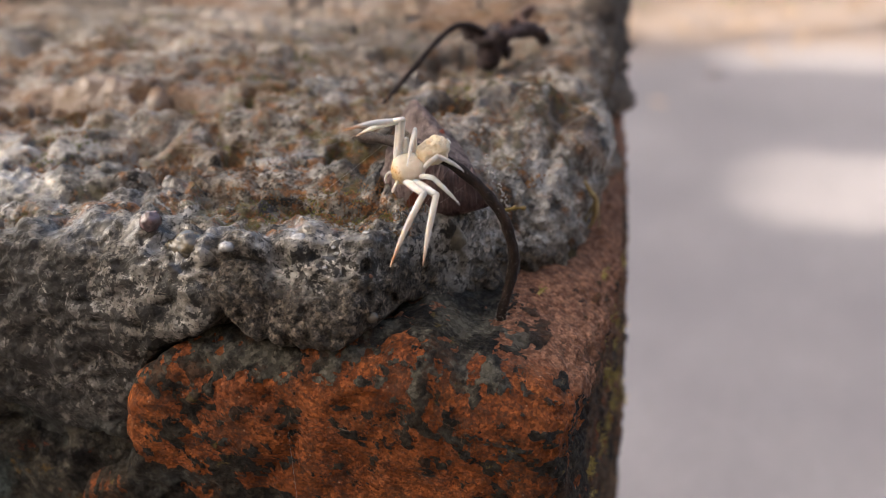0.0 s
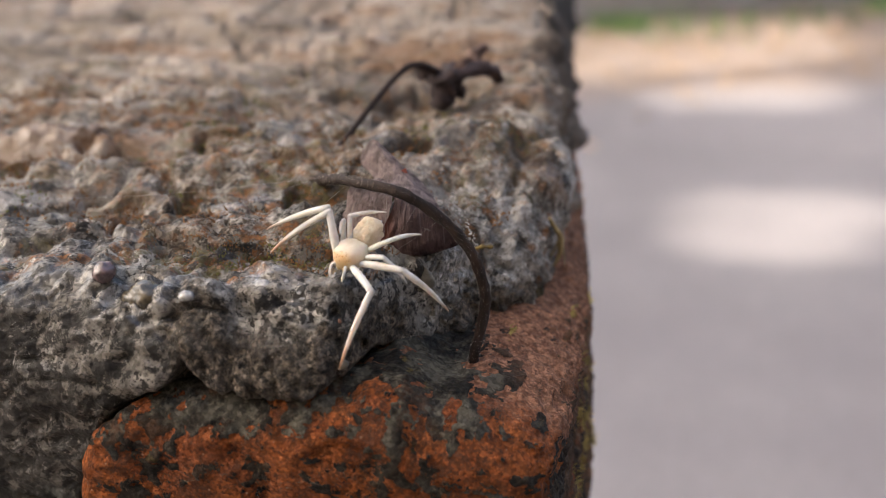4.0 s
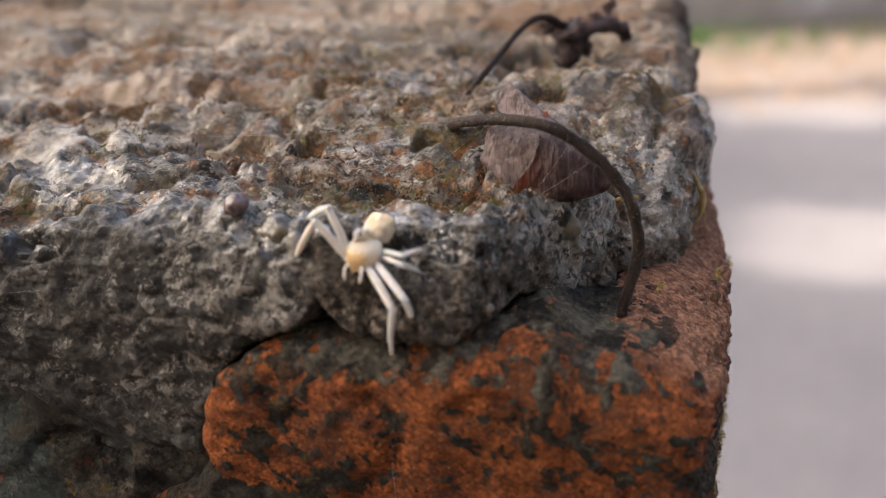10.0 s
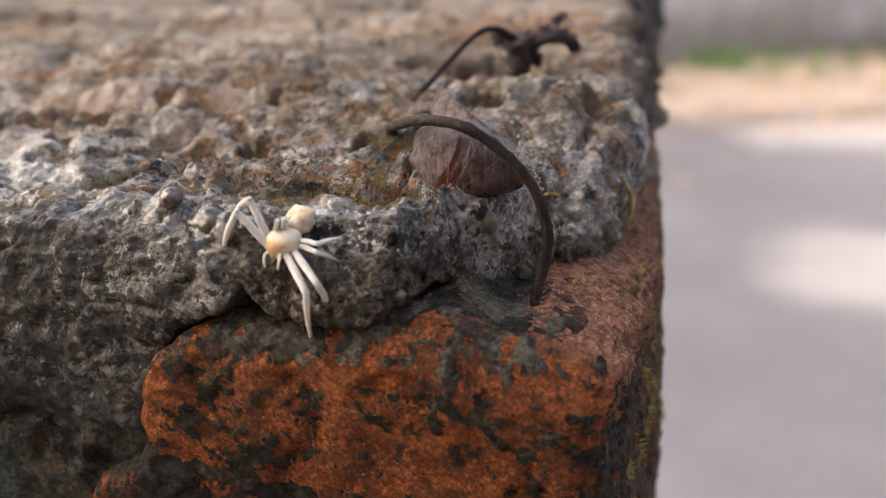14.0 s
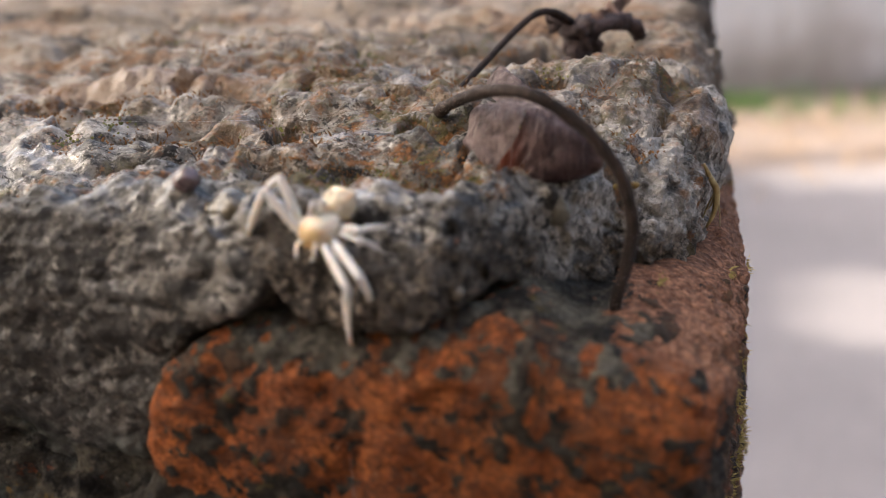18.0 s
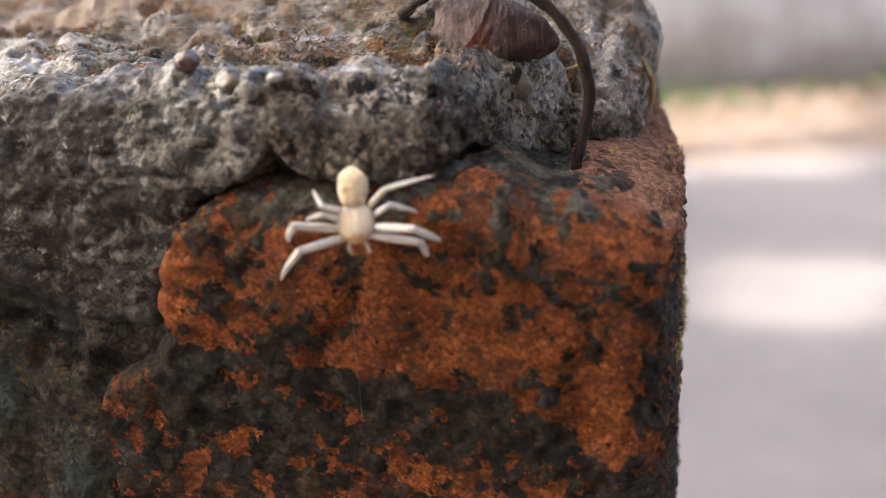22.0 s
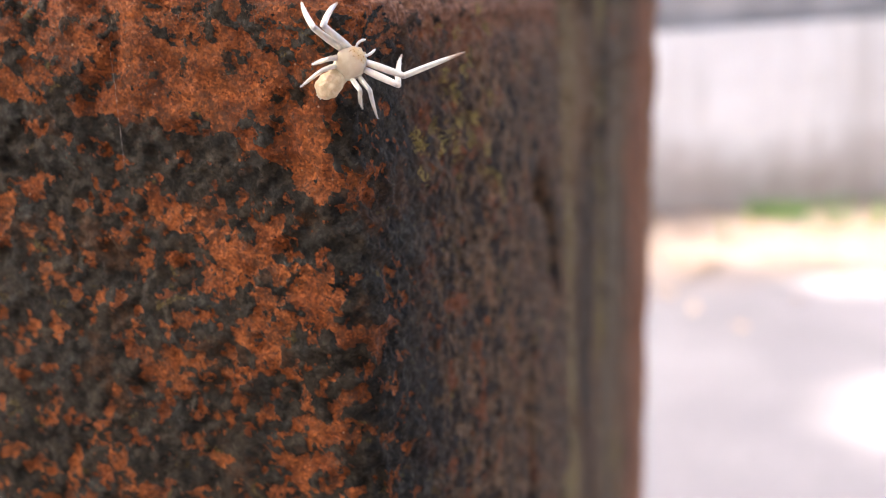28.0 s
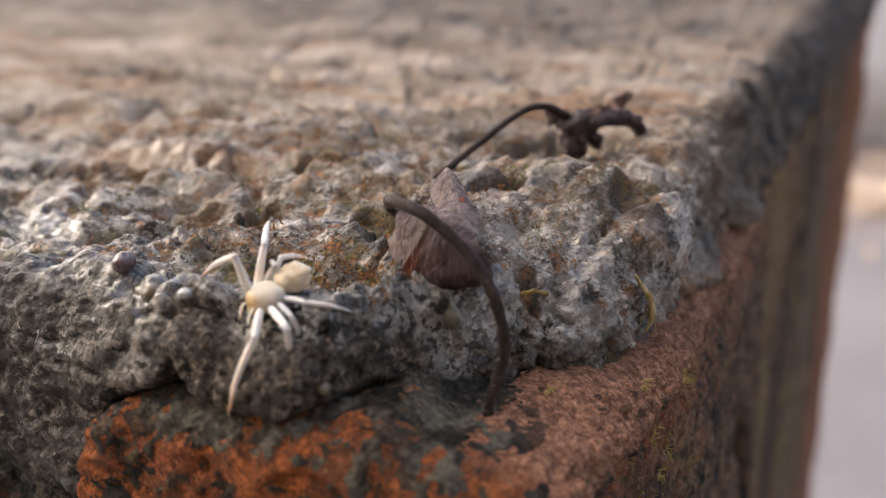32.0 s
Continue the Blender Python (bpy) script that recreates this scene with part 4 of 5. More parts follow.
def leg_lower(length, r):
    """Shin, ankle and foot: keeps its width past the middle, then thins to the claw."""
    n = 25
    path, radii = [], []
    shape = ([0, 0.03, 0.12, 0.30, 0.46, 0.50, 0.54, 0.70, 0.77, 0.80, 0.92, 1.0], [0.97, 0.99, 1.0, 0.96, 0.88, 0.83, 0.83, 0.66, 0.54, 0.51, 0.36, 0.18])
    for i in range(n):
        s = i / (n - 1)
        path.append((0, length * MM * s, (0.16 * math.sin(math.pi * s) * length / 4 - 0.10 * s) * MM))
        radii.append(r * MM * float(np.interp(s, *shape)) * (1 + 0.025 * math.sin(i * 2.9)))
    bm = tube(bmesh.new(), path, radii, 12)
    bristles(bm, path, radii, 170, 0.11, int(length * 13))
    for k in (-1, 1):
        tube(bm, [path[-1], (k * 0.06 * MM, (length + 0.12) * MM, -0.16 * MM)], [0.035 * MM, 0.012 * MM], 5)
    return bm


def palp(side):
    path = [(side * 0.30 * MM, 0.90 * MM, -0.2 * MM), (side * 0.50 * MM, 1.20 * MM, -0.1 * MM), (side * 0.54 * MM, 1.48 * MM, -0.4 * MM), (side * 0.46 * MM, 1.66 * MM, -0.85 * MM)]
    path = spline(path, 12)
    radii = [0.85 * f * MM for f in (0.11, 0.11, 0.12, 0.115, 0.10, 0.11, 0.12, 0.10, 0.115, 0.12, 0.09, 0.04)]
    bm = tube(bmesh.new(), path, radii, 8)
    bristles(bm, path, radii, 50, 0.09, 5)
    return bm


def build_spider():
    spider = new("spider")
    spider.empty_display_size = 0.002
    part("cephalothorax", cephalothorax(), PALE, spider, "smooth pale cream front body")
    back = part("abdomen", abdomen_mesh(), ABDOMEN, spider, "crumpled cream yellow abdomen")
    for k in (-1, 0, 1):
        bm = tube(bmesh.new(), [(k * 0.12 * MM, -2.86 * MM, 0.36 * MM), (k * 0.17 * MM, -3.18 * MM, 0.42 * MM)], [0.11 * MM, 0.05 * MM], 6)
        part("spinneret", bm, LIMB, back)
    for side in (-1, 1):
        part("pedipalp", palp(side), LIMB, spider)
        bm = bmesh.new()
        ball(bm, (side * 0.22 * MM, 0.92 * MM, -0.34 * MM), (0.2 * MM, 0.26 * MM, 0.36 * MM), cuts=10)
        part("chelicera", bm, PALE, spider)
        for x, y, z, r in ((0.16, 1.07, 0.26, 0.05), (0.42, 1.0, 0.24, 0.06), (0.20, 0.93, 0.55, 0.05), (0.52, 0.82, 0.48, 0.055)):
            bm = bmesh.new()
            ball(bm, (side * x * MM, y * MM, z * MM), (r * MM,) * 3, cuts=8)
            part("eye", bm, EYE, spider)
        for k in (1, 2, 3, 4):
            up, low = LEG_LENGTH[k]
            r = 0.245 if k < 3 else 0.172
            leg = part("leg", leg_upper(up, r), LIMB, spider, "long clear white front leg" if k < 3 else "short clear white hind leg")
            shin = part("lower_leg", leg_lower(low, r * 0.86), LIMB, leg)
            legs[("L" if side < 0 else "R") + str(k)] = (leg, shin, side, k)
    return tagged(spider, "small pale cream crab spider with white legs walking on the masonry", "spider")


spider = build_spider()


def aim(az, el):
    return pose(0, 0, 0, 0, 0, az) @ pose(0, 0, 0, el)


def step(which, rows):
    """Keys a leg: for each time the way of its upper and of its lower half (turn from straight ahead, lift), in the body's space."""
    leg, shin, side, k = which
    a = radians(LEG_ANGLE[k])
    hip = Matrix.Translation((side * math.sin(a) * 0.85 * MM, math.cos(a) * 0.85 * MM, -0.25 * MM))
    knee = Matrix.Translation((0, LEG_LENGTH[k][0] * MM, 0))
    walk(leg, [(t, hip @ aim(a1, e1)) for t, a1, e1, a2, e2 in rows])
    walk(shin, [(t, knee @ aim(a1, e1).inverted() @ aim(a2, e2)) for t, a1, e1, a2, e2 in rows])


# ---- the dry leaf, its stem and the withered flower ----
def stem_mat():
    m = Nodes("dry_hairy_stem", 0.75, 0.3)
    n = m.noise(1700, 5, 0.7, at=m.stretch(1, 1, 0.4))
    c = m.mix(m.ramp(n, 0.35, 0.68), (0.009, 0.005, 0.004), (0.036, 0.020, 0.014))
    c = m.mix(m.ramp(m.noise(5200, 3), 0.66, 0.80, 0, 0.3), c, (0.16, 0.13, 0.10))
    m.bump(n, 0.0002, 0.9)
    return m.finish(c)


def leaf_mat(name, fold):
    m = Nodes(name, 0.6, 0.35)
    n = m.noise(700, 5, 0.65)
    c = m.mix(m.ramp(n, 0.35, 0.65), (0.074, 0.043, 0.041), (0.165, 0.104, 0.099))
    back = 0.85 if fold else m.ramp(m.axis(1), 0.0138, 0.0154)
    c = m.mix(back, c, m.mix(m.ramp(m.noise(900, 5, 0.6), 0.35, 0.62), (0.12, 0.083, 0.078), (0.33, 0.255, 0.24)))
    if not fold:
        red = m.math("MULTIPLY", m.ramp(m.axis(0), -0.0120, -0.0138), m.ramp(m.axis(1), 0.0146, 0.0138))
        c = m.mix(red, c, (0.20, 0.048, 0.024))
    # fine veins run lengthwise
    vein = m.noise(2600, 3, 0.6, at=m.stretch(1.5, 0.25, 0.22), distort=0.3)
    c = m.mix(m.ramp(vein, 0.55, 0.70, 0, 0.45), c, (0.33, 0.25, 0.235))
    c = m.mix(m.ramp(vein, 0.45, 0.34, 0, 0.5), c, (0.030, 0.018, 0.018))
    c = m.mix(m.ramp(m.noise(3800, 2), 0.72, 0.78, 0, 0.6), c, (0.5, 0.45, 0.4))
    m.bump(vein, 0.00022, 0.9)
    m.bump(m.noise(1300, 5, 0.7), 0.00025, 0.8)
    return m.finish(c)


STEM, LEAF, FOLD = stem_mat(), leaf_mat("dry_maroon_leaf", False), leaf_mat("pale_leaf_fold", True)
mm = lambda pts: [Vector(p) * MM for p in pts]

leaf = new("dry_leaf")
leaf.matrix_world = FRAME
tagged(leaf, "curled dry maroon leaf on an arched hairy stem in cement", "leaf")
ARCH = [(-7.2, 9.6, 793.4), (-7.1, 9.4, 794.6), (-6.5, 10.0, 796.8), (-6.3, 10.1, 798.9), (-6.9, 10.0, 801.4), (-8.2, 10.1, 803.4), (-10.1, 10.3, 805.0),
        (-12.0, 10.6, 805.9), (-14.2, 12.4, 805.7), (-16.6, 16.4, 804.5), (-18.6, 20.0, 803.2), (-19.4, 21.6, 802.6)]
path = spline(mm(ARCH), 60)
bm = tube(bmesh.new(), path, [(0.365 + 0.02 * math.sin(i * 1.3) + (0.09 if i > 54 else 0)) * MM for i in range(60)], 16)
for v in bm.verts:
    v.co += Vector((noise.noise(v.co * 2600), noise.noise(v.co * 2600 + Vector((3, 0, 0))), noise.noise(v.co * 2600 + Vector((0, 3, 0))))) * 0.09 * MM
part("stem", bm, STEM, leaf, "dark brown arched hairy leaf stem")
bm = bmesh.new()
rnd = random.Random(4)
for i in range(2600):
    k = rnd.uniform(2, 57)
    p = path[int(k)].lerp(path[int(k) + 1], k % 1)
    d = (path[int(k) + 1] - path[int(k)]).normalized()
    side = Matrix.Rotation(rnd.uniform(0, 6.28), 3, d) @ d.orthogonal().normalized()
    root = p + side * 0.38 * MM
    tip = root + (side + d * rnd.uniform(-0.6, 0.6)) * rnd.uniform(0.05, 0.15) * MM
    w = d.cross(side) * 0.007 * MM
    bm.faces.new([bm.verts.new(x) for x in (root - w, root + w, tip)])
part("hair", bm, plain("pale_hair", (0.24, 0.20, 0.17), (0.62, 0.57, 0.50), 2500), leaf, "fine pale stem hairs")["kind"] = "stuff"

RIBS = [((-14.3, 13.2, 799.9), (-12.2, 13.2, 799.4), (-9.6, 14.0, 800.0)),
        ((-14.1, 12.9, 801.2), (-11.2, 12.2, 800.8), (-8.2, 13.2, 800.9)),
        ((-13.1, 12.7, 802.6), (-10.8, 12.2, 802.3), (-8.3, 13.3, 801.9)),
        ((-12.4, 13.4, 804.1), (-11.0, 13.0, 803.6), (-9.2, 13.8, 802.9)),
        ((-13.3, 16.0, 804.0), (-11.6, 15.6, 804.1), (-10.2, 16.2, 803.2)),
        ((-14.8, 19.5, 803.4), (-13.0, 18.8, 804.2), (-11.6, 19.4, 803.4)),
        ((-16.2, 21.6, 803.8), (-14.5, 21.0, 805.0), (-12.9, 20.8, 803.9)),
        ((-16.4, 23.2, 804.2), (-15.4, 23.0, 805.2), (-14.2, 22.6, 804.4))]
across = [spline(mm(r), 44) for r in RIBS]
along = [spline([row[j] for row in across], 48) for j in range(44)]
bm = bmesh.new()
grid = [[bm.verts.new(along[j][i] + Vector((0.3, -1, 0.6)) * (0.22 * noise.noise(along[j][i] * 700) + 0.05 * math.sin(i * 1.1 + j * 0.25) * (i > 26) + 0.02 * math.sin(j * 1.25 + 0.5 * math.sin(i * 0.2)) + 0.10 * noise.noise(along[j][i] * 1900)) * MM) for j in range(44)] for i in range(48)]
for i in range(47):
    for j in range(43):
        bm.faces.new((grid[i][j], grid[i][j + 1], grid[i + 1][j + 1], grid[i + 1][j]))
bmesh.ops.solidify(bm, geom=bm.faces[:], thickness=0.12 * MM)
part("blade", bm, LEAF, leaf, "curled dark maroon leaf blade, paler on its fold")
# the crinkled pale wing that folds back beside it
inner = spline(mm([(-14.2, 13.4, 800.0), (-14.0, 13.1, 801.2), (-13.1, 12.9, 802.6), (-12.5, 13.6, 804.0), (-13.2, 16.6, 804.1)]), 26)
outer = spline(mm([(-15.0, 14.8, 799.8), (-16.3, 15.8, 800.8), (-16.7, 16.4, 802.2), (-16.0, 17.2, 803.6), (-15.0, 19.5, 803.5)]), 26)
bm = bmesh.new()
grid = []
for a, b in zip(inner, outer):
    row = []
    for j in range(16):
        p = a.lerp(b, j / 15) + Vector((-0.2, -0.5, 0.6)) * (0.5 * math.sin(math.pi * j / 15) + 0.75 * noise.noise(a.lerp(b, j / 15) * 600) + 0.4 * noise.noise(a.lerp(b, j / 15) * 1500)) * MM
        row.append(bm.verts.new(p))
    grid.append(row)
for i in range(25):
    for j in range(15):
        bm.faces.new((grid[i][j], grid[i][j + 1], grid[i + 1][j + 1], grid[i + 1][j]))
bmesh.ops.solidify(bm, geom=bm.faces[:], thickness=0.1 * MM)
part("fold", bm, FOLD, leaf, "crinkled pale brown fold of the leaf")

# a red torn flap beside the stem
bm = bmesh.new()
flap = [bm.verts.new(q) for q in mm([(-12.9, 19.0, 803.8), (-12.7, 18.8, 804.25), (-12.4, 18.9, 804.4), (-12.3, 18.95, 804.0), (-12.5, 18.8, 803.7)])]
bm.faces.new(flap)
bmesh.ops.solidify(bm, geom=bm.faces[:], thickness=0.12 * MM)
part("flap", bm, plain("red_leaf_flap", (0.12, 0.030, 0.02), (0.23, 0.06, 0.035), 1200, 0.6), leaf, "small red torn flap of the leaf")

flower = new("withered_flower")
flower.matrix_world = FRAME
tagged(flower, "withered dark flower head on a thin bent stalk", "dry flower")
STALK = [(-20.6, 24.6, 800.6), (-20.2, 27.6, 801.8), (-18.9, 30.9, 803.2), (-17.4, 34.4, 804.7), (-16.0, 37.4, 806.0), (-14.9, 39.3, 806.6), (-13.9, 40.6, 806.4), (-12.6, 41.8, 805.4)]
bm = tube(bmesh.new(), spline(mm(STALK), 30), [0.27 * MM] * 20 + [0.30 * MM] * 5 + [0.4 * MM] * 5, 10)
part("stalk", bm, STEM, flower)
DARK = plain("withered_petal", (0.024, 0.017, 0.019), (0.085, 0.060, 0.060), 900, 0.75, 0.0003)
TAN = plain("tan_withered_petal", (0.075, 0.045, 0.037), (0.25, 0.155, 0.115), 900, 0.75, 0.0003)
HEART = Vector((-12.0, 42.6, 804.4)) * MM
bm = bmesh.new()
ball(bm, HEART, (1.6 * MM, 1.6 * MM, 1.4 * MM), cuts=24)
for v in bm.verts:
    v.co += (v.co - HEART) * (0.7 * noise.noise(v.co * 900) + 0.4 * noise.noise(v.co * 2200))
part("calyx", bm, DARK, flower)
for tip, mid, w in (((-8.4, 46.4, 806.8), (-10.0, 44.2, 805.4), 0.8), ((-6.6, 46.4, 803.0), (-8.6, 44.4, 805.0), 0.75), ((-12.8, 43.2, 801.6), (-12.2, 42.4, 802.8), 1.1),
                    ((-14.8, 42.0, 806.0), (-13.8, 42.2, 805.4), 0.6), ((-10.2, 44.4, 802.4), (-11.2, 43.6, 803.4), 0.8), ((-9.6, 45.4, 805.6), (-10.6, 44.0, 805.0), 0.7)):
    p = spline([HEART, Vector(mid) * MM, Vector(tip) * MM], 14)
    bm = tube(bmesh.new(), p, [w * MM * (0.5 + 0.5 * math.sin(math.pi * min(1, 0.15 + i / 15))) for i in range(13)] + [0.12 * MM], 10)
    for v in bm.verts:
        v.co += Vector((noise.noise(v.co * 1300), noise.noise(v.co * 1300 + Vector((5, 0, 0))), noise.noise(v.co * 1300 + Vector((0, 7, 0))))) * 0.7 * MM
    part("petal", bm, TAN if tip[2] > 806.5 else DARK, flower, "shrivelled tan petal" if tip[2] > 806.5 else "shrivelled dark petal")


# ---- small things on the coping ----
def pebble(at, radii, material, label, seed, cuts=28):
    bm = bmesh.new()
    ball(bm, (0, 0, 0), [r * MM for r in radii], cuts=cuts)
    for v in bm.verts:
        v.co *= 1 + 0.30 * noise.noise(v.co * 900 + Vector((seed, 0, 0))) + 0.14 * noise.noise(v.co * 2600 + Vector((seed, 3, 0)))
    ob = part("pebble", bm, material, smooth_faces=cuts > 10)
    ob.matrix_world = FRAME @ Matrix.Translation(Vector(at) * MM)
    return tagged(ob, label, "pebble", "pebbles set in the cement")


def stone(name, a, b, rough):
    return plain(name, a, b, 1500, rough, 0.00008, 1.0)


def perch(u, v, rise=0.0):
    """The place on the coping's top at (u, v), lifted by rise."""
    return (u, v, coping.ray_cast(Vector((u, v, 815)) * MM, (0, 0, -1))[1].z / MM + rise)


QUARTZ = stone("pale_quartz", (0.13, 0.13, 0.13), (0.34, 0.335, 0.33), 0.16)
pebble(perch(-30.0, 6.0, 0.2), (0.75, 0.8, 0.75), stone("purple_stone", (0.05, 0.028, 0.03), (0.14, 0.085, 0.09), 0.25), "small glossy purple pebble set in the cement", 1)
pebble(perch(-27.5, 5.4, 0.25), (1.35, 1.0, 1.0), stone("olive_stone", (0.035, 0.030, 0.018), (0.11, 0.085, 0.05), 0.25), "rounded olive grey pebble with a wet sheen", 2)
pebble(perch(-20.1, 6.6, -0.22), (0.62, 0.5, 0.42), QUARTZ, "small clear quartz grain in the cement", 3)
pebble(perch(-24.3, 4.6, -0.18), (0.52, 0.42, 0.36), QUARTZ, "small clear quartz grain in the cement", 4)
rnd = random.Random(77)
for k in range(12):
    u, v = -18.0 + rnd.gauss(0, 1.3), 7.0 + rnd.gauss(0, 0.9)
    pebble(perch(u, v, -0.08), [rnd.uniform(0.14, 0.34) * f for f in (1, 0.85, 0.7)], QUARTZ, "tiny sparkling quartz grain in the cement", 10 + k, 7)


def press(u, z, out=0.0):
    """The place on the coping's front at (u, z), moved out by that much."""
    return (u, coping.ray_cast(Vector((u, -15, z)) * MM, (0, 1, 0))[1].y / MM - out, z)


pebble(press(-14.9, 796.9, -0.1), (0.42, 0.32, 0.36), stone("tan_stone", (0.045, 0.038, 0.026), (0.12, 0.10, 0.07), 0.6), "tiny tan pebble at the edge of the coping", 5)
pebble(press(-15.0, 799.4, -0.06), (0.17, 0.13, 0.16), stone("rust_stone", (0.09, 0.038, 0.018), (0.17, 0.075, 0.04), 0.8), "tiny rust-red brick crumb in the cement", 6)
pebble(press(-10.6, 798.9), (0.75, 0.32, 0.95), stone("olive_disc", (0.075, 0.070, 0.052), (0.17, 0.158, 0.122), 0.45), "flat pale olive pebble set in the coping's front", 7)

# frayed straw at the coping's end, a dry curl and crumbs by the leaf
STRAW = plain("yellow_straw", (0.28, 0.20, 0.08), (0.50, 0.40, 0.20), 900, 0.6)
straw = part("straw", tube(bmesh.new(), spline(mm([(-1.7, 24.4, 798.2), (-1.3, 24.8, 797.2), (-0.8, 25.4, 796.0), (-0.9, 25.8, 794.4), (-1.4, 26.0, 793.2)]), 16), [(0.08 + 0.15 * math.sin(math.pi * i / 15)) * MM for i in range(16)], 8), STRAW)
straw.matrix_world = FRAME @ Matrix.Translation((-0.5 * MM, -0.3 * MM, 0))
for tip in ((-2.0, 26.0, 792.8), (-0.5, 25.6, 793.4), (-1.6, 25.2, 794.6)):
    part("strand", tube(bmesh.new(), spline(mm([(-0.85, 25.4, 796.0), ((tip[0] - 0.7) / 2, 25.7, 794.9), tip]), 8), [(0.09 - 0.009 * i) * MM for i in range(8)], 6), STRAW, straw)
tagged(straw, "frayed yellow straw stuck at the coping's end", "straw")
curl = part("dry_curl", tube(bmesh.new(), spline(mm([(-7.9, 15.2, 799.7), (-7.3, 14.7, 800.3), (-6.6, 14.9, 800.5), (-6.0, 15.5, 800.2), (-6.3, 16.2, 799.9), (-7.0, 16.3, 800.0)]), 22), [(0.15 + 0.05 * math.sin(i * 1.7)) * MM for i in range(22)], 8), plain("ochre_curl", (0.09, 0.055, 0.015), (0.34, 0.23, 0.06), 1800, 0.5))
curl.matrix_world = FRAME @ Matrix.Translation((-0.3 * MM, 2.0 * MM, (perch(-7.3, 17.4)[2] - 799.75) * MM))
tagged(curl, "small curled ochre husk on the cement", "husk")
rnd = random.Random(21)
bm = bmesh.new()
for _ in range(45):
    k = rnd.random()
    at = Vector((-8.6 + 1.6 * k, 14.0 + rnd.gauss(0, 0.35), 804.0 - 3.6 * k + rnd.gauss(0, 0.25))) * MM
    ball(bm, at, [rnd.uniform(0.03, 0.12) * MM for _ in range(3)], cuts=6)
crumbs = part("crumbs", bm, plain("pale_crumb", (0.25, 0.24, 0.22), (0.48, 0.46, 0.43), 3000, 0.5))
crumbs.matrix_world = FRAME
tagged(crumbs, "pale lacy crumbs along the leaf's edge", "crumbs", kind="stuff")


# moss cushions and dry fuzz: many tiny blades on the coping, the brick's arris and its side
def fuzz(name, spots, spread, count, length, width, material, label, seed, grains=False):
    rnd = random.Random(seed)
    bm = bmesh.new()
    for centre, normal in spots:
        c, n = Vector(centre), Vector(normal).normalized()
        a = n.orthogonal().normalized()
        b = n.cross(a)
        for _ in range(count):
            p = (c + a * rnd.gauss(0, spread) + b * rnd.gauss(0, spread)) * MM
            if grains:
                r = [rnd.uniform(0.35, 1.0) * length * MM for _ in range(6)]
                w = [bm.verts.new(p + e * f) for e, f in zip((a, b, n, -a, -b, -n), r)]
                for i, j in ((0, 1), (1, 3), (3, 4), (4, 0)):
                    bm.faces.new((w[i], w[j], w[2])), bm.faces.new((w[j], w[i], w[5]))
                continue
            d = (n + a * rnd.gauss(0, 0.8) + b * rnd.gauss(0, 0.8)).normalized()
            s = d.orthogonal().normalized() * width * MM
            l = length * rnd.uniform(0.4, 1.3) * MM
            bend = Vector((rnd.gauss(0, 0.3), rnd.gauss(0, 0.3), rnd.gauss(0, 0.3))) * l
            v = [bm.verts.new(q) for q in (p - s, p + s, p + d * l * 0.6 + bend * 0.5 + s * 0.7, p + d * l + bend)]
            bm.faces.new(v)
    ob = part(name, bm, material, smooth_faces=False)
    ob.matrix_world = FRAME
    return tagged(ob, label, "moss", kind="stuff")


MOSS_RUST = plain("rusty_moss", (0.10, 0.048, 0.016), (0.30, 0.14, 0.045), 1300, 0.7)
MOSS_OLIVE = plain("olive_moss", (0.07, 0.08, 0.015), (0.20, 0.19, 0.04), 1300, 0.7)
MOSS_GOLD = plain("golden_moss", (0.22, 0.16, 0.04), (0.52, 0.40, 0.13), 1300, 0.7)
FUZZ = plain("grey_fuzz", (0.046, 0.032, 0.021), (0.175, 0.122, 0.076), 1600, 0.8)
rnd = random.Random(31)
on_top = lambda u0, u1, v0, v1, n: [((rnd.uniform(u0, u1), rnd.uniform(v0, v1), 0), (0, -0.2, 1)) for _ in range(n)]


def settle(spots, z0):
    """Heights of the coping's top at the spots."""
    out = []
    for (u, v, _), n in spots:
        hit, at, normal, _ = coping.ray_cast(Vector((u, v, z0 + 20)) * MM, (0, 0, -1))
        if hit:
            out.append(((u, v, at.z / MM - 0.15), n))
    return out


fuzz("rusty_moss", settle(on_top(-27, -15, 9.5, 15, 26), 800), 0.5, 70, 0.10, 0.05, MOSS_RUST, "rusty orange moss in the hollows of the coping", 41, True)
fuzz("rusty_moss", settle(on_top(-60, -6, 15, 45, 60), 800), 0.9, 50, 0.16, 0.07, MOSS_RUST, "rusty orange moss further back on the coping", 42, True)
fuzz("olive_moss", settle(on_top(-26, -13, 9, 15, 16), 800), 0.45, 70, 0.09, 0.05, MOSS_OLIVE, "olive green moss in the hollows of the coping", 43, True)
fuzz("olive_moss", settle(on_top(-50, -8, 16, 50, 26), 800), 0.9, 50, 0.16, 0.07, MOSS_OLIVE, "olive green moss further back on the coping", 44, True)
def cling(spots):
    """The spots moved onto the brick along their ways in."""
    out = []
    for at, n in spots:
        way = Vector(n).normalized()
        hit, p, _, _ = clay.ray_cast((Vector(at) + way * 8) * MM, -way)
        if hit:
            out.append((p / MM, n))
    return out


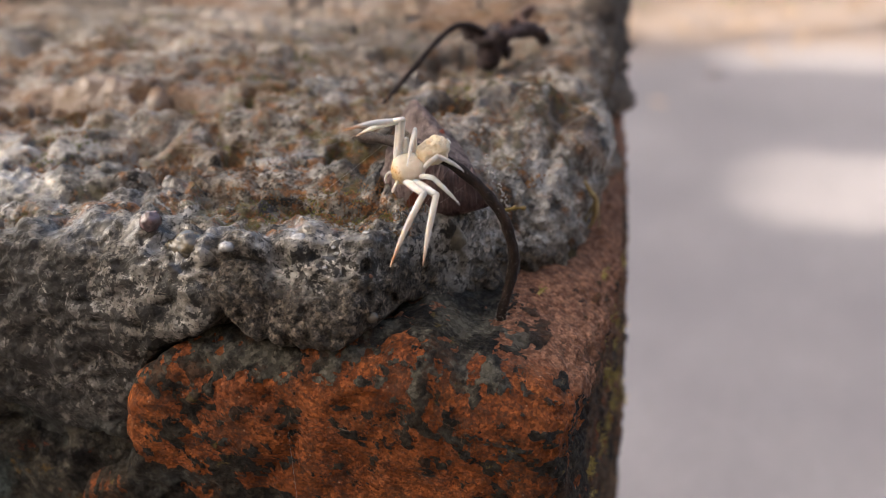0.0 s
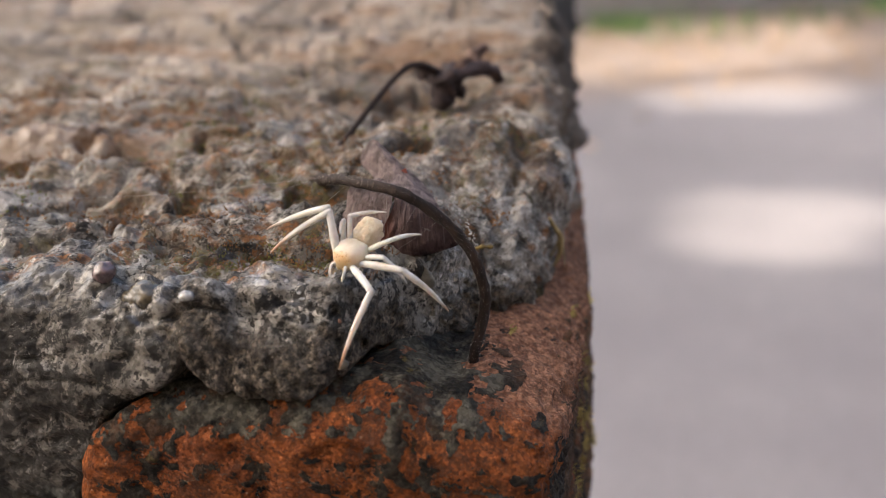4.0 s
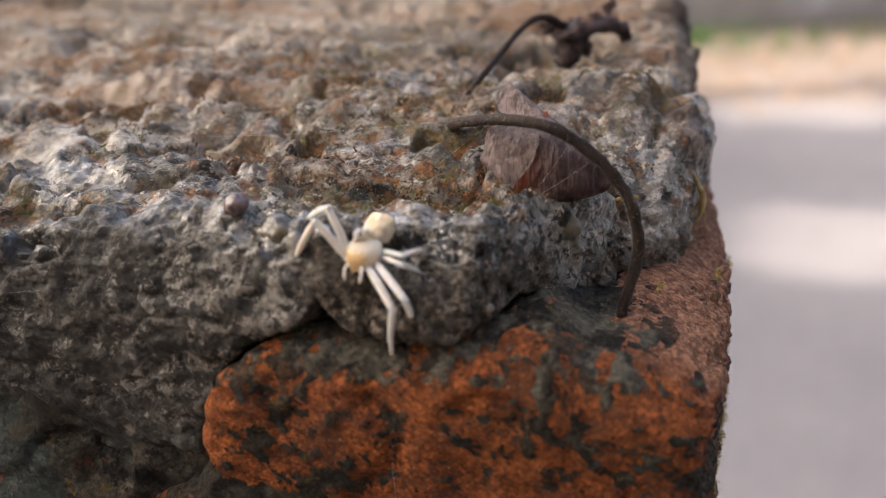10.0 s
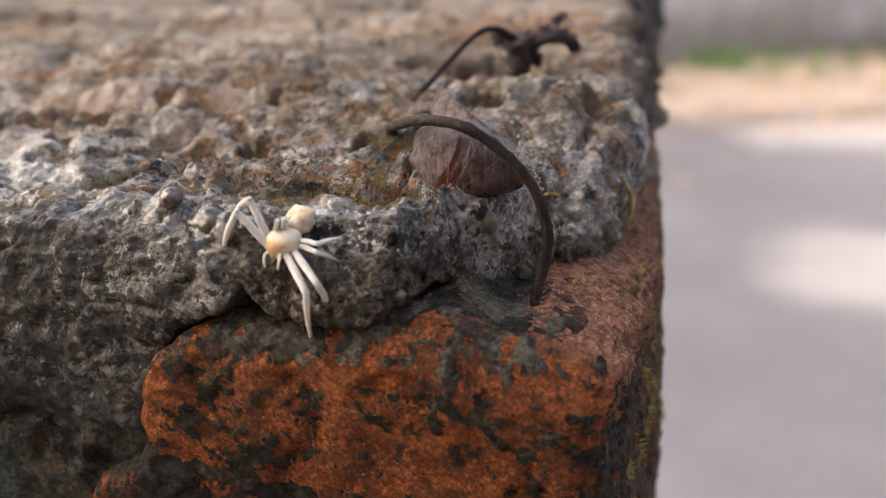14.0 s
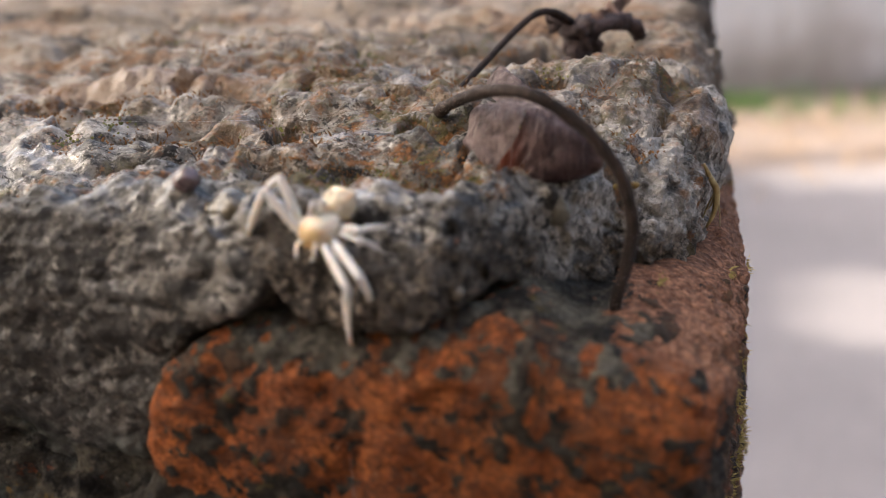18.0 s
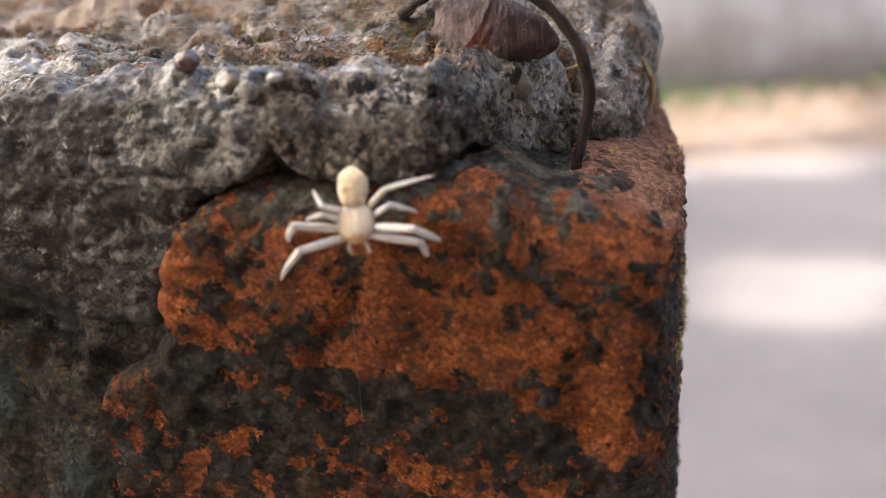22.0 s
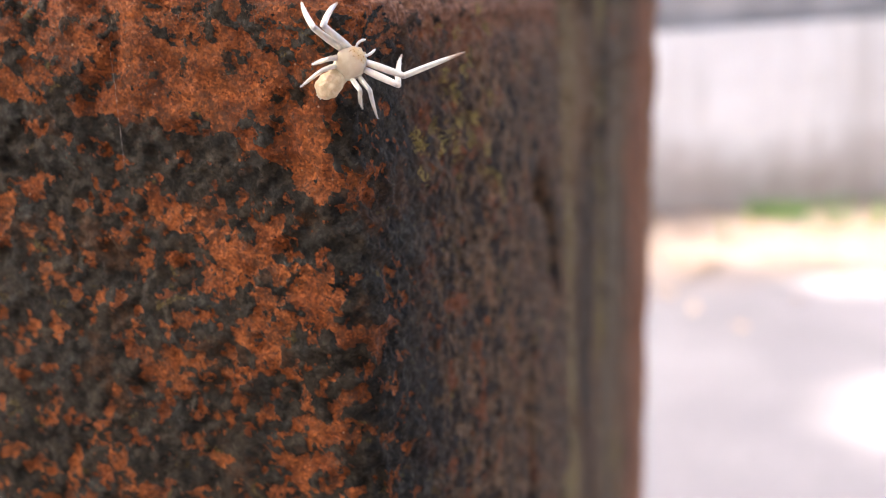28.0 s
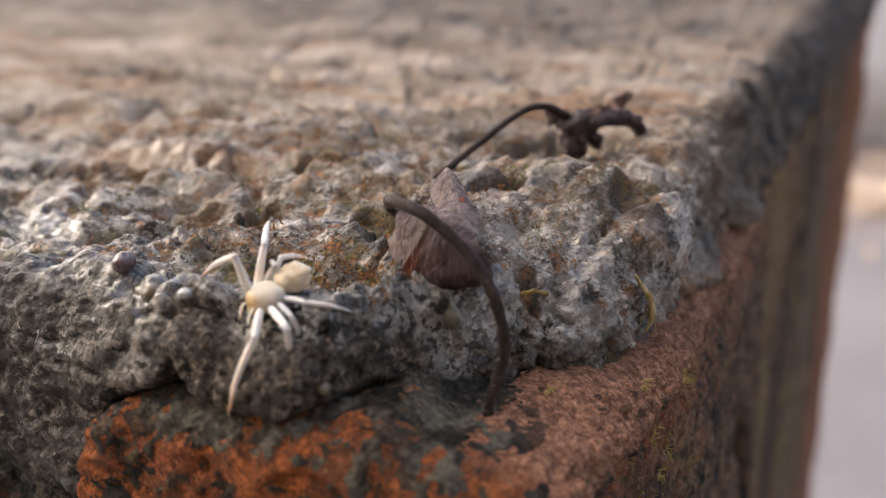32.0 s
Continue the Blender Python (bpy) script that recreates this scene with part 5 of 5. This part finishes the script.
fuzz("golden_moss", cling([((-1.1, rnd.gauss(21, 6), rnd.gauss(783, 5)), (1, -0.2, 0)) for _ in range(34)]), 0.4, 30, 0.42, 0.06, MOSS_GOLD, "golden moss on the brick's side", 45)
fuzz("grey_fuzz", cling([((-1.6 + rnd.gauss(0, 0.8), 1.8 + abs(rnd.gauss(0, 1.0)), rnd.uniform(764, 789)), (0.6, -0.8, 0)) for _ in range(60)]), 0.3, 26, 0.13, 0.018, FUZZ, "grey dry fuzz along the brick's arris", 46)
fuzz("grey_fuzz", cling([((-0.7, rnd.uniform(4, 24), rnd.uniform(764, 793)), (1, -0.3, 0)) for _ in range(120)]), 0.5, 22, 0.18, 0.022, FUZZ, "grey dry fuzz on the brick's side", 47)

# sprigs that stand up in the mossy hollow and by the leaf
fuzz("rusty_moss", settle(on_top(-28, -13, 8.8, 14, 60), 800), 0.45, 22, 0.34, 0.045, MOSS_RUST, "rusty moss sprigs in the hollow of the coping", 51)
fuzz("olive_moss", settle(on_top(-25, -14, 8.6, 12.5, 34), 800), 0.40, 26, 0.30, 0.035, MOSS_OLIVE, "olive moss sprigs in the hollow of the coping", 52)
fuzz("rusty_moss", settle(on_top(-46, -6, 15, 36, 70), 800), 0.8, 16, 0.45, 0.07, MOSS_RUST, "rusty moss sprigs further back on the coping", 53)
fuzz("root_fuzz", cling([((rnd.uniform(-29, -8), -2, rnd.uniform(794.6, 796.0)), (0, -0.6, 1)) for _ in range(50)]), 0.35, 10, 0.5, 0.014, FUZZ, "dry dark rootlets in the gap under the coping", 54)

# threads of silk
SILK = plain("silk", (0.6, 0.6, 0.6), (0.8, 0.8, 0.8), 500, 0.3)
for a, b in (((-19.0, 20.6, 803.2), (-36, 11, 801.6)), ((-18.2, 19.5, 803.6), (-44, 16, 803.5)), ((-12.4, 11.0, 805.6), (-13.6, 13.0, 799.6)), ((-13.2, 11.6, 805.5), (-16.4, 9.2, 800.6)), ((-34, 4.6, 798.4), (-46, 3.0, 797.4)), ((-20.3, 0.5, 790.0), (-20.4, 0.4, 781.0)), ((-10.4, 10.2, 805.0), (-14.0, 12.8, 799.4)), ((-9.0, 10.2, 804.0), (-12.8, 12.4, 800.6)), ((-15.6, 14.6, 805.0), (-22, 10.5, 801.0)), ((-8.0, 13.4, 801.0), (-10.6, 12.3, 802.6))):
    p, q = Vector(a), Vector(b)
    sag = Vector((0, 0, -0.02 * (p - q).length))
    thread = part("silk_thread", tube(bmesh.new(), spline(mm([p, (p + q) / 2 + sag, q]), 9), [0.0035 * MM] * 9, 4), SILK)
    thread.matrix_world = FRAME
    tagged(thread, "single pale thread of spider silk", "silk", "silk threads")


def motions():
    """The spider's way over cement, brick and stem, and the steps of its legs."""
    walk(spider, [
        (0.0, pose(-0.00352, 0.05995, 0.80548, -21.9, -26.2, 122.3)),
        (2.5, pose(-0.00352, 0.05995, 0.80548, -21.9, -26.2, 122.3)),
        (4.5, pose(-0.00643, 0.05871, 0.80185, -13.1, -5.1, 148.9)),
        (5.0, pose(-0.00755, 0.05735, 0.80149, -13.4, -4.3, 152.3)),
        (5.5, pose(-0.00879, 0.05699, 0.80104, -13.6, -3.5, 155.8)),
        (6.0, pose(-0.01151, 0.05602, 0.80074, -13.1, -5.1, 149.0)),
        (6.5, pose(-0.01404, 0.05646, 0.80046, -12.2, -6.9, 141.0)),
        (7.0, pose(-0.01449, 0.05617, 0.80015, -12.7, -6.0, 145.0)),
        (8.0, pose(-0.01376, 0.05565, 0.79975, -14.9, -0.5, 168.2)),
        (9.0, pose(-0.01330, 0.05575, 0.79993, -14.0, 1.0, 173.9)),
        (9.5, pose(-0.01325, 0.05641, 0.80053, -13.5, -3.8, 154.6)),
        (18.5, pose(-0.01323, 0.05641, 0.80052, -13.5, -3.8, 154.6)),
        (19.0, pose(-0.01232, 0.05517, 0.79987, -14.0, -1.8, 163.0)),
        (19.5, pose(-0.01050, 0.05431, 0.79919, -19.8, 2.7, 177.4)),
        (20.0, pose(-0.00826, 0.05385, 0.79888, -22.9, 7.6, -172.6)),
        (20.5, pose(-0.00971, 0.05379, 0.79764, -35.3, 3.0, 174.2)),
        (21.0, pose(-0.01005, 0.05365, 0.79534, -52.1, 5.0, 173.9)),
        (21.5, pose(-0.01094, 0.05289, 0.79460, -58.9, 4.7, 172.8)),
        (22.0, pose(-0.01152, 0.05252, 0.79394, -64.7, 2.9, 171.4)),
        (22.5, pose(-0.01198, 0.05226, 0.79281, -74.0, 0.5, 170.1)),
        (23.0, pose(-0.01182, 0.05219, 0.79261, -74.8, 1.2, 170.3)),
        (23.5, pose(-0.01186, 0.05218, 0.79254, -75.3, 4.0, 171.0)),
        (24.0, pose(-0.01048, 0.05189, 0.79289, -69.9, 26.9, 179.4)),
        (24.5, pose(-0.00982, 0.05146, 0.79226, -75.7, 23.7, 175.8)),
        (26.5, pose(-0.00022, 0.05031, 0.78165, -90.0, 36.8, 170.0)),
        (27.0, pose(0.00142, 0.05014, 0.77676, -90.0, 18.3, 170.0)),
        (27.5, pose(0.00449, 0.04942, 0.78036, -90.0, 79.9, 170.0)),
        (28.0, pose(0.00558, 0.04983, 0.78723, 90.0, 47.6, -10.0)),
        (28.5, pose(0.00578, 0.05315, 0.79559, 44.3, -4.6, -5.3)),
        (29.0, pose(0.00506, 0.05513, 0.79926, 56.0, -7.1, -5.2)),
        (29.5, pose(0.00335, 0.05889, 0.80389, 31.4, -13.0, 10.2)),
        (30.0, pose(0.00167, 0.05918, 0.80495, 28.8, -18.2, 19.6)),
        (30.5, pose(-0.00109, 0.06018, 0.80639, 20.0, -27.7, 42.0)),
        (31.0, pose(-0.00525, 0.06264, 0.80482, 13.5, -31.2, 55.1)),
        (31.5, pose(-0.00867, 0.06321, 0.80222, -7.6, -11.8, 113.1)),
        (32.0, pose(-0.01041, 0.05793, 0.80146, -12.3, -6.8, 141.5)),
    ])
    step(legs["L1"], [
        (0, 95, 31, 23, -32), (2.5, 95, 31, 23, -32), (2.9, 84, 28, 13, -29), (3.4, 84, 13, 20, -41), (3.9, 65, 8, 2, -40), (4.5, 58, -9, 1, -53),
        (5, 76, 9, 56, -80), (5.5, 35, 3, -12, -52), (6, 28, -42, -4, -55), (6.5, 23, -46, -71, -59), (7, 31, -46, -99, -66), (8, 47, -28, 92, -74),
        (9, 62, -26, 100, -81), (9.5, 54, -25, -111, -80), (18.5, 54, -25, -111, -80), (19, 71, -26, 162, -73), (19.5, 90, -2, 112, -58), (20, 90, 11, 107, -71),
        (20.5, 90, -1, 29, -12), (20.75, 81, 1, 23, -53), (21, 71, 3, -96, -83), (21.5, 76, -10, -41, -81), (22, 77, 1, 1, -79), (22.5, 76, 7, 13, -74),
        (23, 81, 11, 17, -76), (23.5, 78, -13, 1, -73), (24, 100, 5, -5, -79), (24.5, 111, 17, 46, -73), (24.9, 111, 15, 49, -67), (25.3, 92, 17, 26, -54),
        (25.7, 102, 10, 40, -55), (26.1, 83, 12, 17, -42), (26.5, 83, 5, 20, -43), (27, 72, -2, -14, -44), (27.5, 101, -4, 79, -55), (28, 77, 50, 66, -70),
        (28.5, 99, 80, 44, -13), (29, 96, 71, 52, -32), (29.5, 170, 57, 21, -22), (30, 116, 52, 35, -7), (30.5, 97, 29, 8, -47), (31, 143, 47, 8, -29),
        (31.5, 82, 21, -35, -36), (32, 55, 1, -20, -58),
    ])
    step(legs["L2"], [
        (0, 100, 26, 43, -26), (2.5, 100, 26, 43, -26), (2.9, 103, 21, 67, -33), (3.4, 93, 19, 78, -34), (3.9, 102, 7, 115, -50), (4.5, 96, -1, 137, -60),
        (5, 92, 2, 71, -38), (5.5, 50, -15, -119, -68), (6, 58, -35, -130, -61), (6.5, 67, -49, 180, -56), (7, 65, -48, 164, -50), (8, 54, -24, -175, -59),
        (9, 44, -5, 64, -78), (9.5, 59, -17, -164, -70), (18.5, 59, -17, -164, -70), (19, 70, -6, -153, -48), (19.5, 86, 41, 108, -36), (20, 112, 31, 120, -35),
        (20.5, 84, 8, 75, -50), (21, 86, -10, 96, -47), (21.5, 91, -7, 74, -57), (22, 79, 32, 69, -72), (22.5, 89, 9, 61, -73), (23, 91, 14, 66, -77),
        (23.5, 88, 0, 52, -79), (24, 102, 24, 56, -34), (24.5, 131, 33, 62, -67), (24.9, 121, 33, 54, -56), (25.3, 131, 23, 71, -60), (25.7, 113, 23, 51, -49),
        (26.1, 123, 13, 68, -53), (26.5, 113, 8, 60, -49), (27, 91, -1, 13, -57), (27.5, 102, 32, 153, -86), (28, 83, 48, 96, -49), (28.5, 138, 74, 45, -18),
        (29, 109, 65, 67, -18), (29.5, 135, 45, 57, -4), (30, 116, 35, -17, -39), (30.5, 114, 13, 44, -41), (31, 112, 29, 46, -41), (31.5, 95, 5, 75, 1),
        (31.75, 88, 5, 73, -57), (32, 81, 4, -102, -64),
    ])
    step(legs["L3"], [
        (0, 108, 39, 108, -27), (2.5, 108, 39, 108, -27), (2.9, 100, 39, 105, -29), (3.4, 105, 29, 121, -47), (3.9, 90, 28, 111, -51), (4.5, 89, 16, 120, -71),
        (5, 89, 12, -172, -61), (5.5, 59, 5, -151, -68), (6, 53, -20, -136, -65), (6.5, 56, -51, -134, -47), (7, 60, -14, -135, -59), (8, 59, 15, 143, -38),
        (9, 60, 27, 145, -46), (9.5, 74, 6, 167, -46), (18.5, 74, 6, 167, -46), (19, 79, 20, -172, -36), (19.5, 96, 44, 148, -49), (20, 130, 57, 143, -46),
        (20.5, 100, 49, 140, -32), (21, 74, 55, 135, -81), (21.5, 67, 44, 93, -80), (22, 109, 41, 77, -57), (22.5, 102, 25, 93, -49), (23, 111, 34, 99, -47),
        (23.5, 108, 34, 93, -50), (24, 108, 53, 141, -57), (24.5, 123, 50, -152, -66), (24.9, 132, 48, -155, -67), (25.3, 122, 50, -184, -62), (25.7, 140, 43, -176, -70),
        (26.1, 129, 45, -205, -65), (26.5, 138, 38, 152, -73), (26.75, 134, 9, 123, -31), (27, 130, -19, 115, 13), (27.5, 132, 37, 148, -55), (28, 142, 84, 149, -37),
        (28.5, 158, 58, 75, -38), (29, 158, 65, 73, -13), (29.5, 157, 42, 39, -25), (30, 145, 20, -9, -51), (30.5, 127, -4, 20, -67), (31, 113, -9, 11, -59),
        (31.25, 105, -6, 66, -32), (31.5, 96, -3, 91, 7), (31.75, 91, -1, 100, -43), (32, 86, 0, -155, -81),
    ])
    step(legs["L4"], [
        (0, 139, 54, 164, -57), (2.5, 139, 54, 164, -57), (2.9, 136, 48, 169, -48), (3.4, 118, 46, 157, -30), (3.9, 120, 33, 170, -26), (4.5, 105, 24, 164, -12),
        (5, 93, 32, 180, -46), (5.5, 98, 10, 152, -45), (6, 112, -22, -179, -37), (6.5, 94, -18, 178, -41), (7, 107, -29, 180, -37), (8, 104, 25, 172, 11),
        (9, 116, 20, 172, -4), (9.5, 72, 17, 176, -26), (18.5, 72, 17, 176, -26), (19, 90, 15, 172, -27), (19.5, 120, 42, -153, -44), (20, 106, 76, 173, -15),
        (20.5, 130, 21, 156, -47), (21, 102, 37, 133, -45), (21.5, 111, 21, 109, -42), (22, 122, 41, 102, -6), (22.5, 109, 18, 121, -54), (23, 129, 33, 127, -35),
        (23.5, 122, 17, 131, -49), (24, 117, 57, 160, -52), (24.5, 129, 57, -179, -59), (24.9, 125, 58, -181, -51), (25.3, 140, 49, -158, -57), (25.7, 128, 50, -173, -48),
        (26.1, 143, 41, -150, -54), (26.5, 139, 37, -152, -53), (27, 123, 23, 158, -70), (27.5, 98, 57, -170, -51), (28, 164, 77, 164, -25), (28.5, 167, 51, 67, -45),
        (29, 146, 32, 130, -36), (29.5, 154, 18, 6, -51), (30, 156, 2, -28, -57), (30.5, 133, -22, -31, -54), (31, 152, 7, -106, -76), (31.5, 134, 0, -179, -22),
        (32, 105, 9, 155, -27),
    ])
    step(legs["R1"], [
        (0, -131, 36, 13, 40), (2.5, -131, 36, 13, 40), (2.9, -135, 41, -6, 20), (3.4, -126, 53, -11, 3), (3.5, -131, 49, -22, -9), (3.9, -136, 54, -47, -27),
        (4.5, -133, 62, -71, -54), (5, -45, 33, -74, -44), (5.5, -84, 37, -81, -30), (6, -81, 40, -79, -33), (6.5, -45, 65, -92, -58), (7, -82, 59, -100, -65),
        (8, -111, 44, -128, -52), (9, -110, 40, -128, -52), (9.5, -87, 54, -89, -60), (18.5, -87, 54, -89, -60), (19, -98, 46, -100, -42), (19.5, -93, 16, -57, -71),
        (20, -59, -7, -45, -75), (20.5, -95, 17, -62, -26), (21, -61, 39, -76, -61), (21.5, -65, 30, -68, -73), (22, -71, 37, -63, -56), (22.5, -81, 17, -68, -55),
        (23, -90, 16, -74, -58), (23.5, -97, 18, -74, -59), (24, -82, 21, -66, -52), (24.5, -73, 34, -57, -61), (24.9, -72, 43, -48, -44), (25.3, -90, 43, -64, -41),
        (25.7, -80, 52, -43, -23), (26.1, -98, 52, -59, -20), (26.5, -97, 56, -50, -10), (27, -76, 27, -48, -17), (27.5, -65, 25, -44, -31), (28, -63, 7, -23, -45),
        (28.5, -113, 12, 20, -48), (29, -111, 19, 12, -36), (29.5, -132, 21, 6, -19), (30, -135, 28, 17, -25), (30.5, -164, 29, -27, -34), (30.75, -128, 34, -9, 47),
        (31, -91, 29, 148, 48), (31.25, -93, 47, -20, 55), (31.5, -97, 65, -29, -21), (32, -61, 84, -77, -31),
    ])
    step(legs["R2"], [
        (0, -142, 58, -45, -33), (2.5, -142, 58, -45, -33), (2.9, -136, 62, -45, -24), (3.4, -143, 56, -63, -29), (3.9, -130, 60, -57, -20), (4.5, -131, 54, -70, -24),
        (5, -57, 54, -78, -26), (5.5, -114, 51, -85, -30), (6, -132, 61, -118, -35), (6.5, -142, 64, -118, -23), (7, -120, 71, -117, -36), (8, -112, 69, -143, -26),
        (9, -102, 65, -148, -26), (9.5, -113, 64, -115, -39), (18.5, -113, 64, -115, -39), (19, -113, 54, -130, -21), (19.5, -85, 54, -60, -20), (20, -74, 29, -114, -76),
        (20.5, -102, 22, -99, -43), (21, -100, 19, -118, -45), (21.5, -87, 38, -80, -65), (22, -94, 45, -73, -68), (22.5, -99, 38, -74, -70), (23, -108, 41, -80, -69),
        (23.5, -114, 45, -76, -67), (24, -119, 43, -116, -62), (24.5, -90, 36, -70, -45), (24.9, -104, 45, -80, -47), (25.3, -98, 59, -65, -42), (25.7, -121, 64, -86, -52),
        (26.1, -115, 78, -71, -47), (26.5, -129, 82, -81, -56), (27, -118, 53, -54, -29), (27.5, -74, 52, -53, -36), (28, -65, 18, 73, -62), (28.5, -119, -2, 4, -64),
        (29, -128, 22, -3, -62), (29.5, -156, 17, -7, -44), (30, -146, 10, -2, -41), (30.25, -150, 10, 148, -56), (30.5, -154, 10, 173, 22), (31, -113, 5, 179, 15),
        (31.25, -126, 35, -126, 0), (31.5, -153, 62, -71, -15), (32, -156, 54, -120, -8),
    ])
    step(legs["R3"], [
        (0, -163, 77, -86, -81), (2.5, -163, 77, -86, -81), (2.9, -164, 72, -98, -74), (3.4, -150, 71, -94, -59), (3.9, -156, 60, -116, -57), (4.5, -146, 53, -120, -47),
        (5, -15, 88, -99, -20), (5.5, -135, 72, -125, -46), (6, 73, 69, -123, -39), (6.5, 97, 59, -119, -41), (7, 90, 51, -125, -39), (8, 84, 72, -153, -38),
        (9, -124, 83, -160, -37), (9.5, 73, 67, -134, -40), (18.5, 73, 67, -134, -40), (19, -72, 85, -140, -43), (19.5, -113, 56, -104, -41), (20, -80, 38, -126, -47),
        (20.5, -114, 64, -128, -52), (21, -84, 67, -102, -53), (21.5, -74, 68, -90, -51), (22, -103, 67, -91, -51), (22.5, -117, 73, -103, -26), (23, -134, 61, -114, -67),
        (23.5, -143, 62, -112, -67), (24, -137, 81, -130, -50), (24.5, -81, 62, -101, -57), (24.9, -73, 69, -90, -49), (25.3, -84, 66, -105, -55), (25.7, -67, 73, -82, -46),
        (26.1, -78, 70, -97, -52), (26.5, -70, 72, -86, -51), (27, -145, 70, -79, -55), (27.5, -101, 69, -84, -28), (28, -84, 35, -134, -30), (28.5, -127, 2, -7, -80),
        (29, -151, 34, 21, -62), (29.5, -175, -11, 24, -46), (30, -150, -13, 12, -44), (30.25, -156, -8, 114, -32), (30.5, -162, -3, 165, 26), (31, -136, 16, 169, 25),
        (31.25, -142, 28, -141, 3), (31.5, -150, 40, -93, -22), (32, 161, 58, -109, -20),
    ])
    step(legs["R4"], [
        (0, -142, 62, 50, 3), (2.5, -142, 62, 50, 3), (2.9, -144, 69, 81, -3), (3.4, -160, 66, 101, -26), (3.5, -156, 67, 115, -29), (3.9, -159, 73, 153, -20),
        (4.5, -174, 70, -165, -23), (5, 37, 88, -148, -52), (5.5, -169, 71, -165, -41), (6, 133, 77, -124, -37), (6.5, 109, 63, -119, -33), (7, 105, 60, -130, -34),
        (8, 75, 72, -158, -31), (9, -4, 89, -162, -33), (9.5, 59, 61, -139, -37), (18.5, 59, 61, -139, -37), (19, 161, 51, -171, -28), (19.5, -159, 55, 177, -28),
        (20, -59, 56, -147, -11), (20.5, -146, 40, -155, -36), (21, -130, 62, -165, -40), (21.5, -156, 69, -162, -54), (22, -101, 65, -142, -51), (22.5, -157, 18, 118, -53),
        (23, -147, 33, 166, -67), (23.5, -164, 40, 167, -70), (24, -147, 59, -148, -85), (24.5, -112, 65, -136, -50), (24.9, -121, 66, -139, -46), (25.3, -110, 72, -117, -35),
        (25.7, -128, 69, -132, -39), (26.1, -117, 75, -110, -28), (26.5, -126, 71, -113, -31), (27, -142, 48, -125, -53), (27.5, -92, 80, -123, -39), (28, -80, 48, -160, -52),
        (28.5, -134, 10, 133, -71), (29, -167, -4, 86, -66), (29.5, 175, -37, 30, -60), (29.75, -164, -43, 140, -50), (30, -140, -46, 168, 1), (30.5, -148, -38, 155, 5),
        (31, -122, -7, 178, 10), (31.5, -176, 60, -129, -38), (32, 171, 62, -150, -29),
    ])


motions()
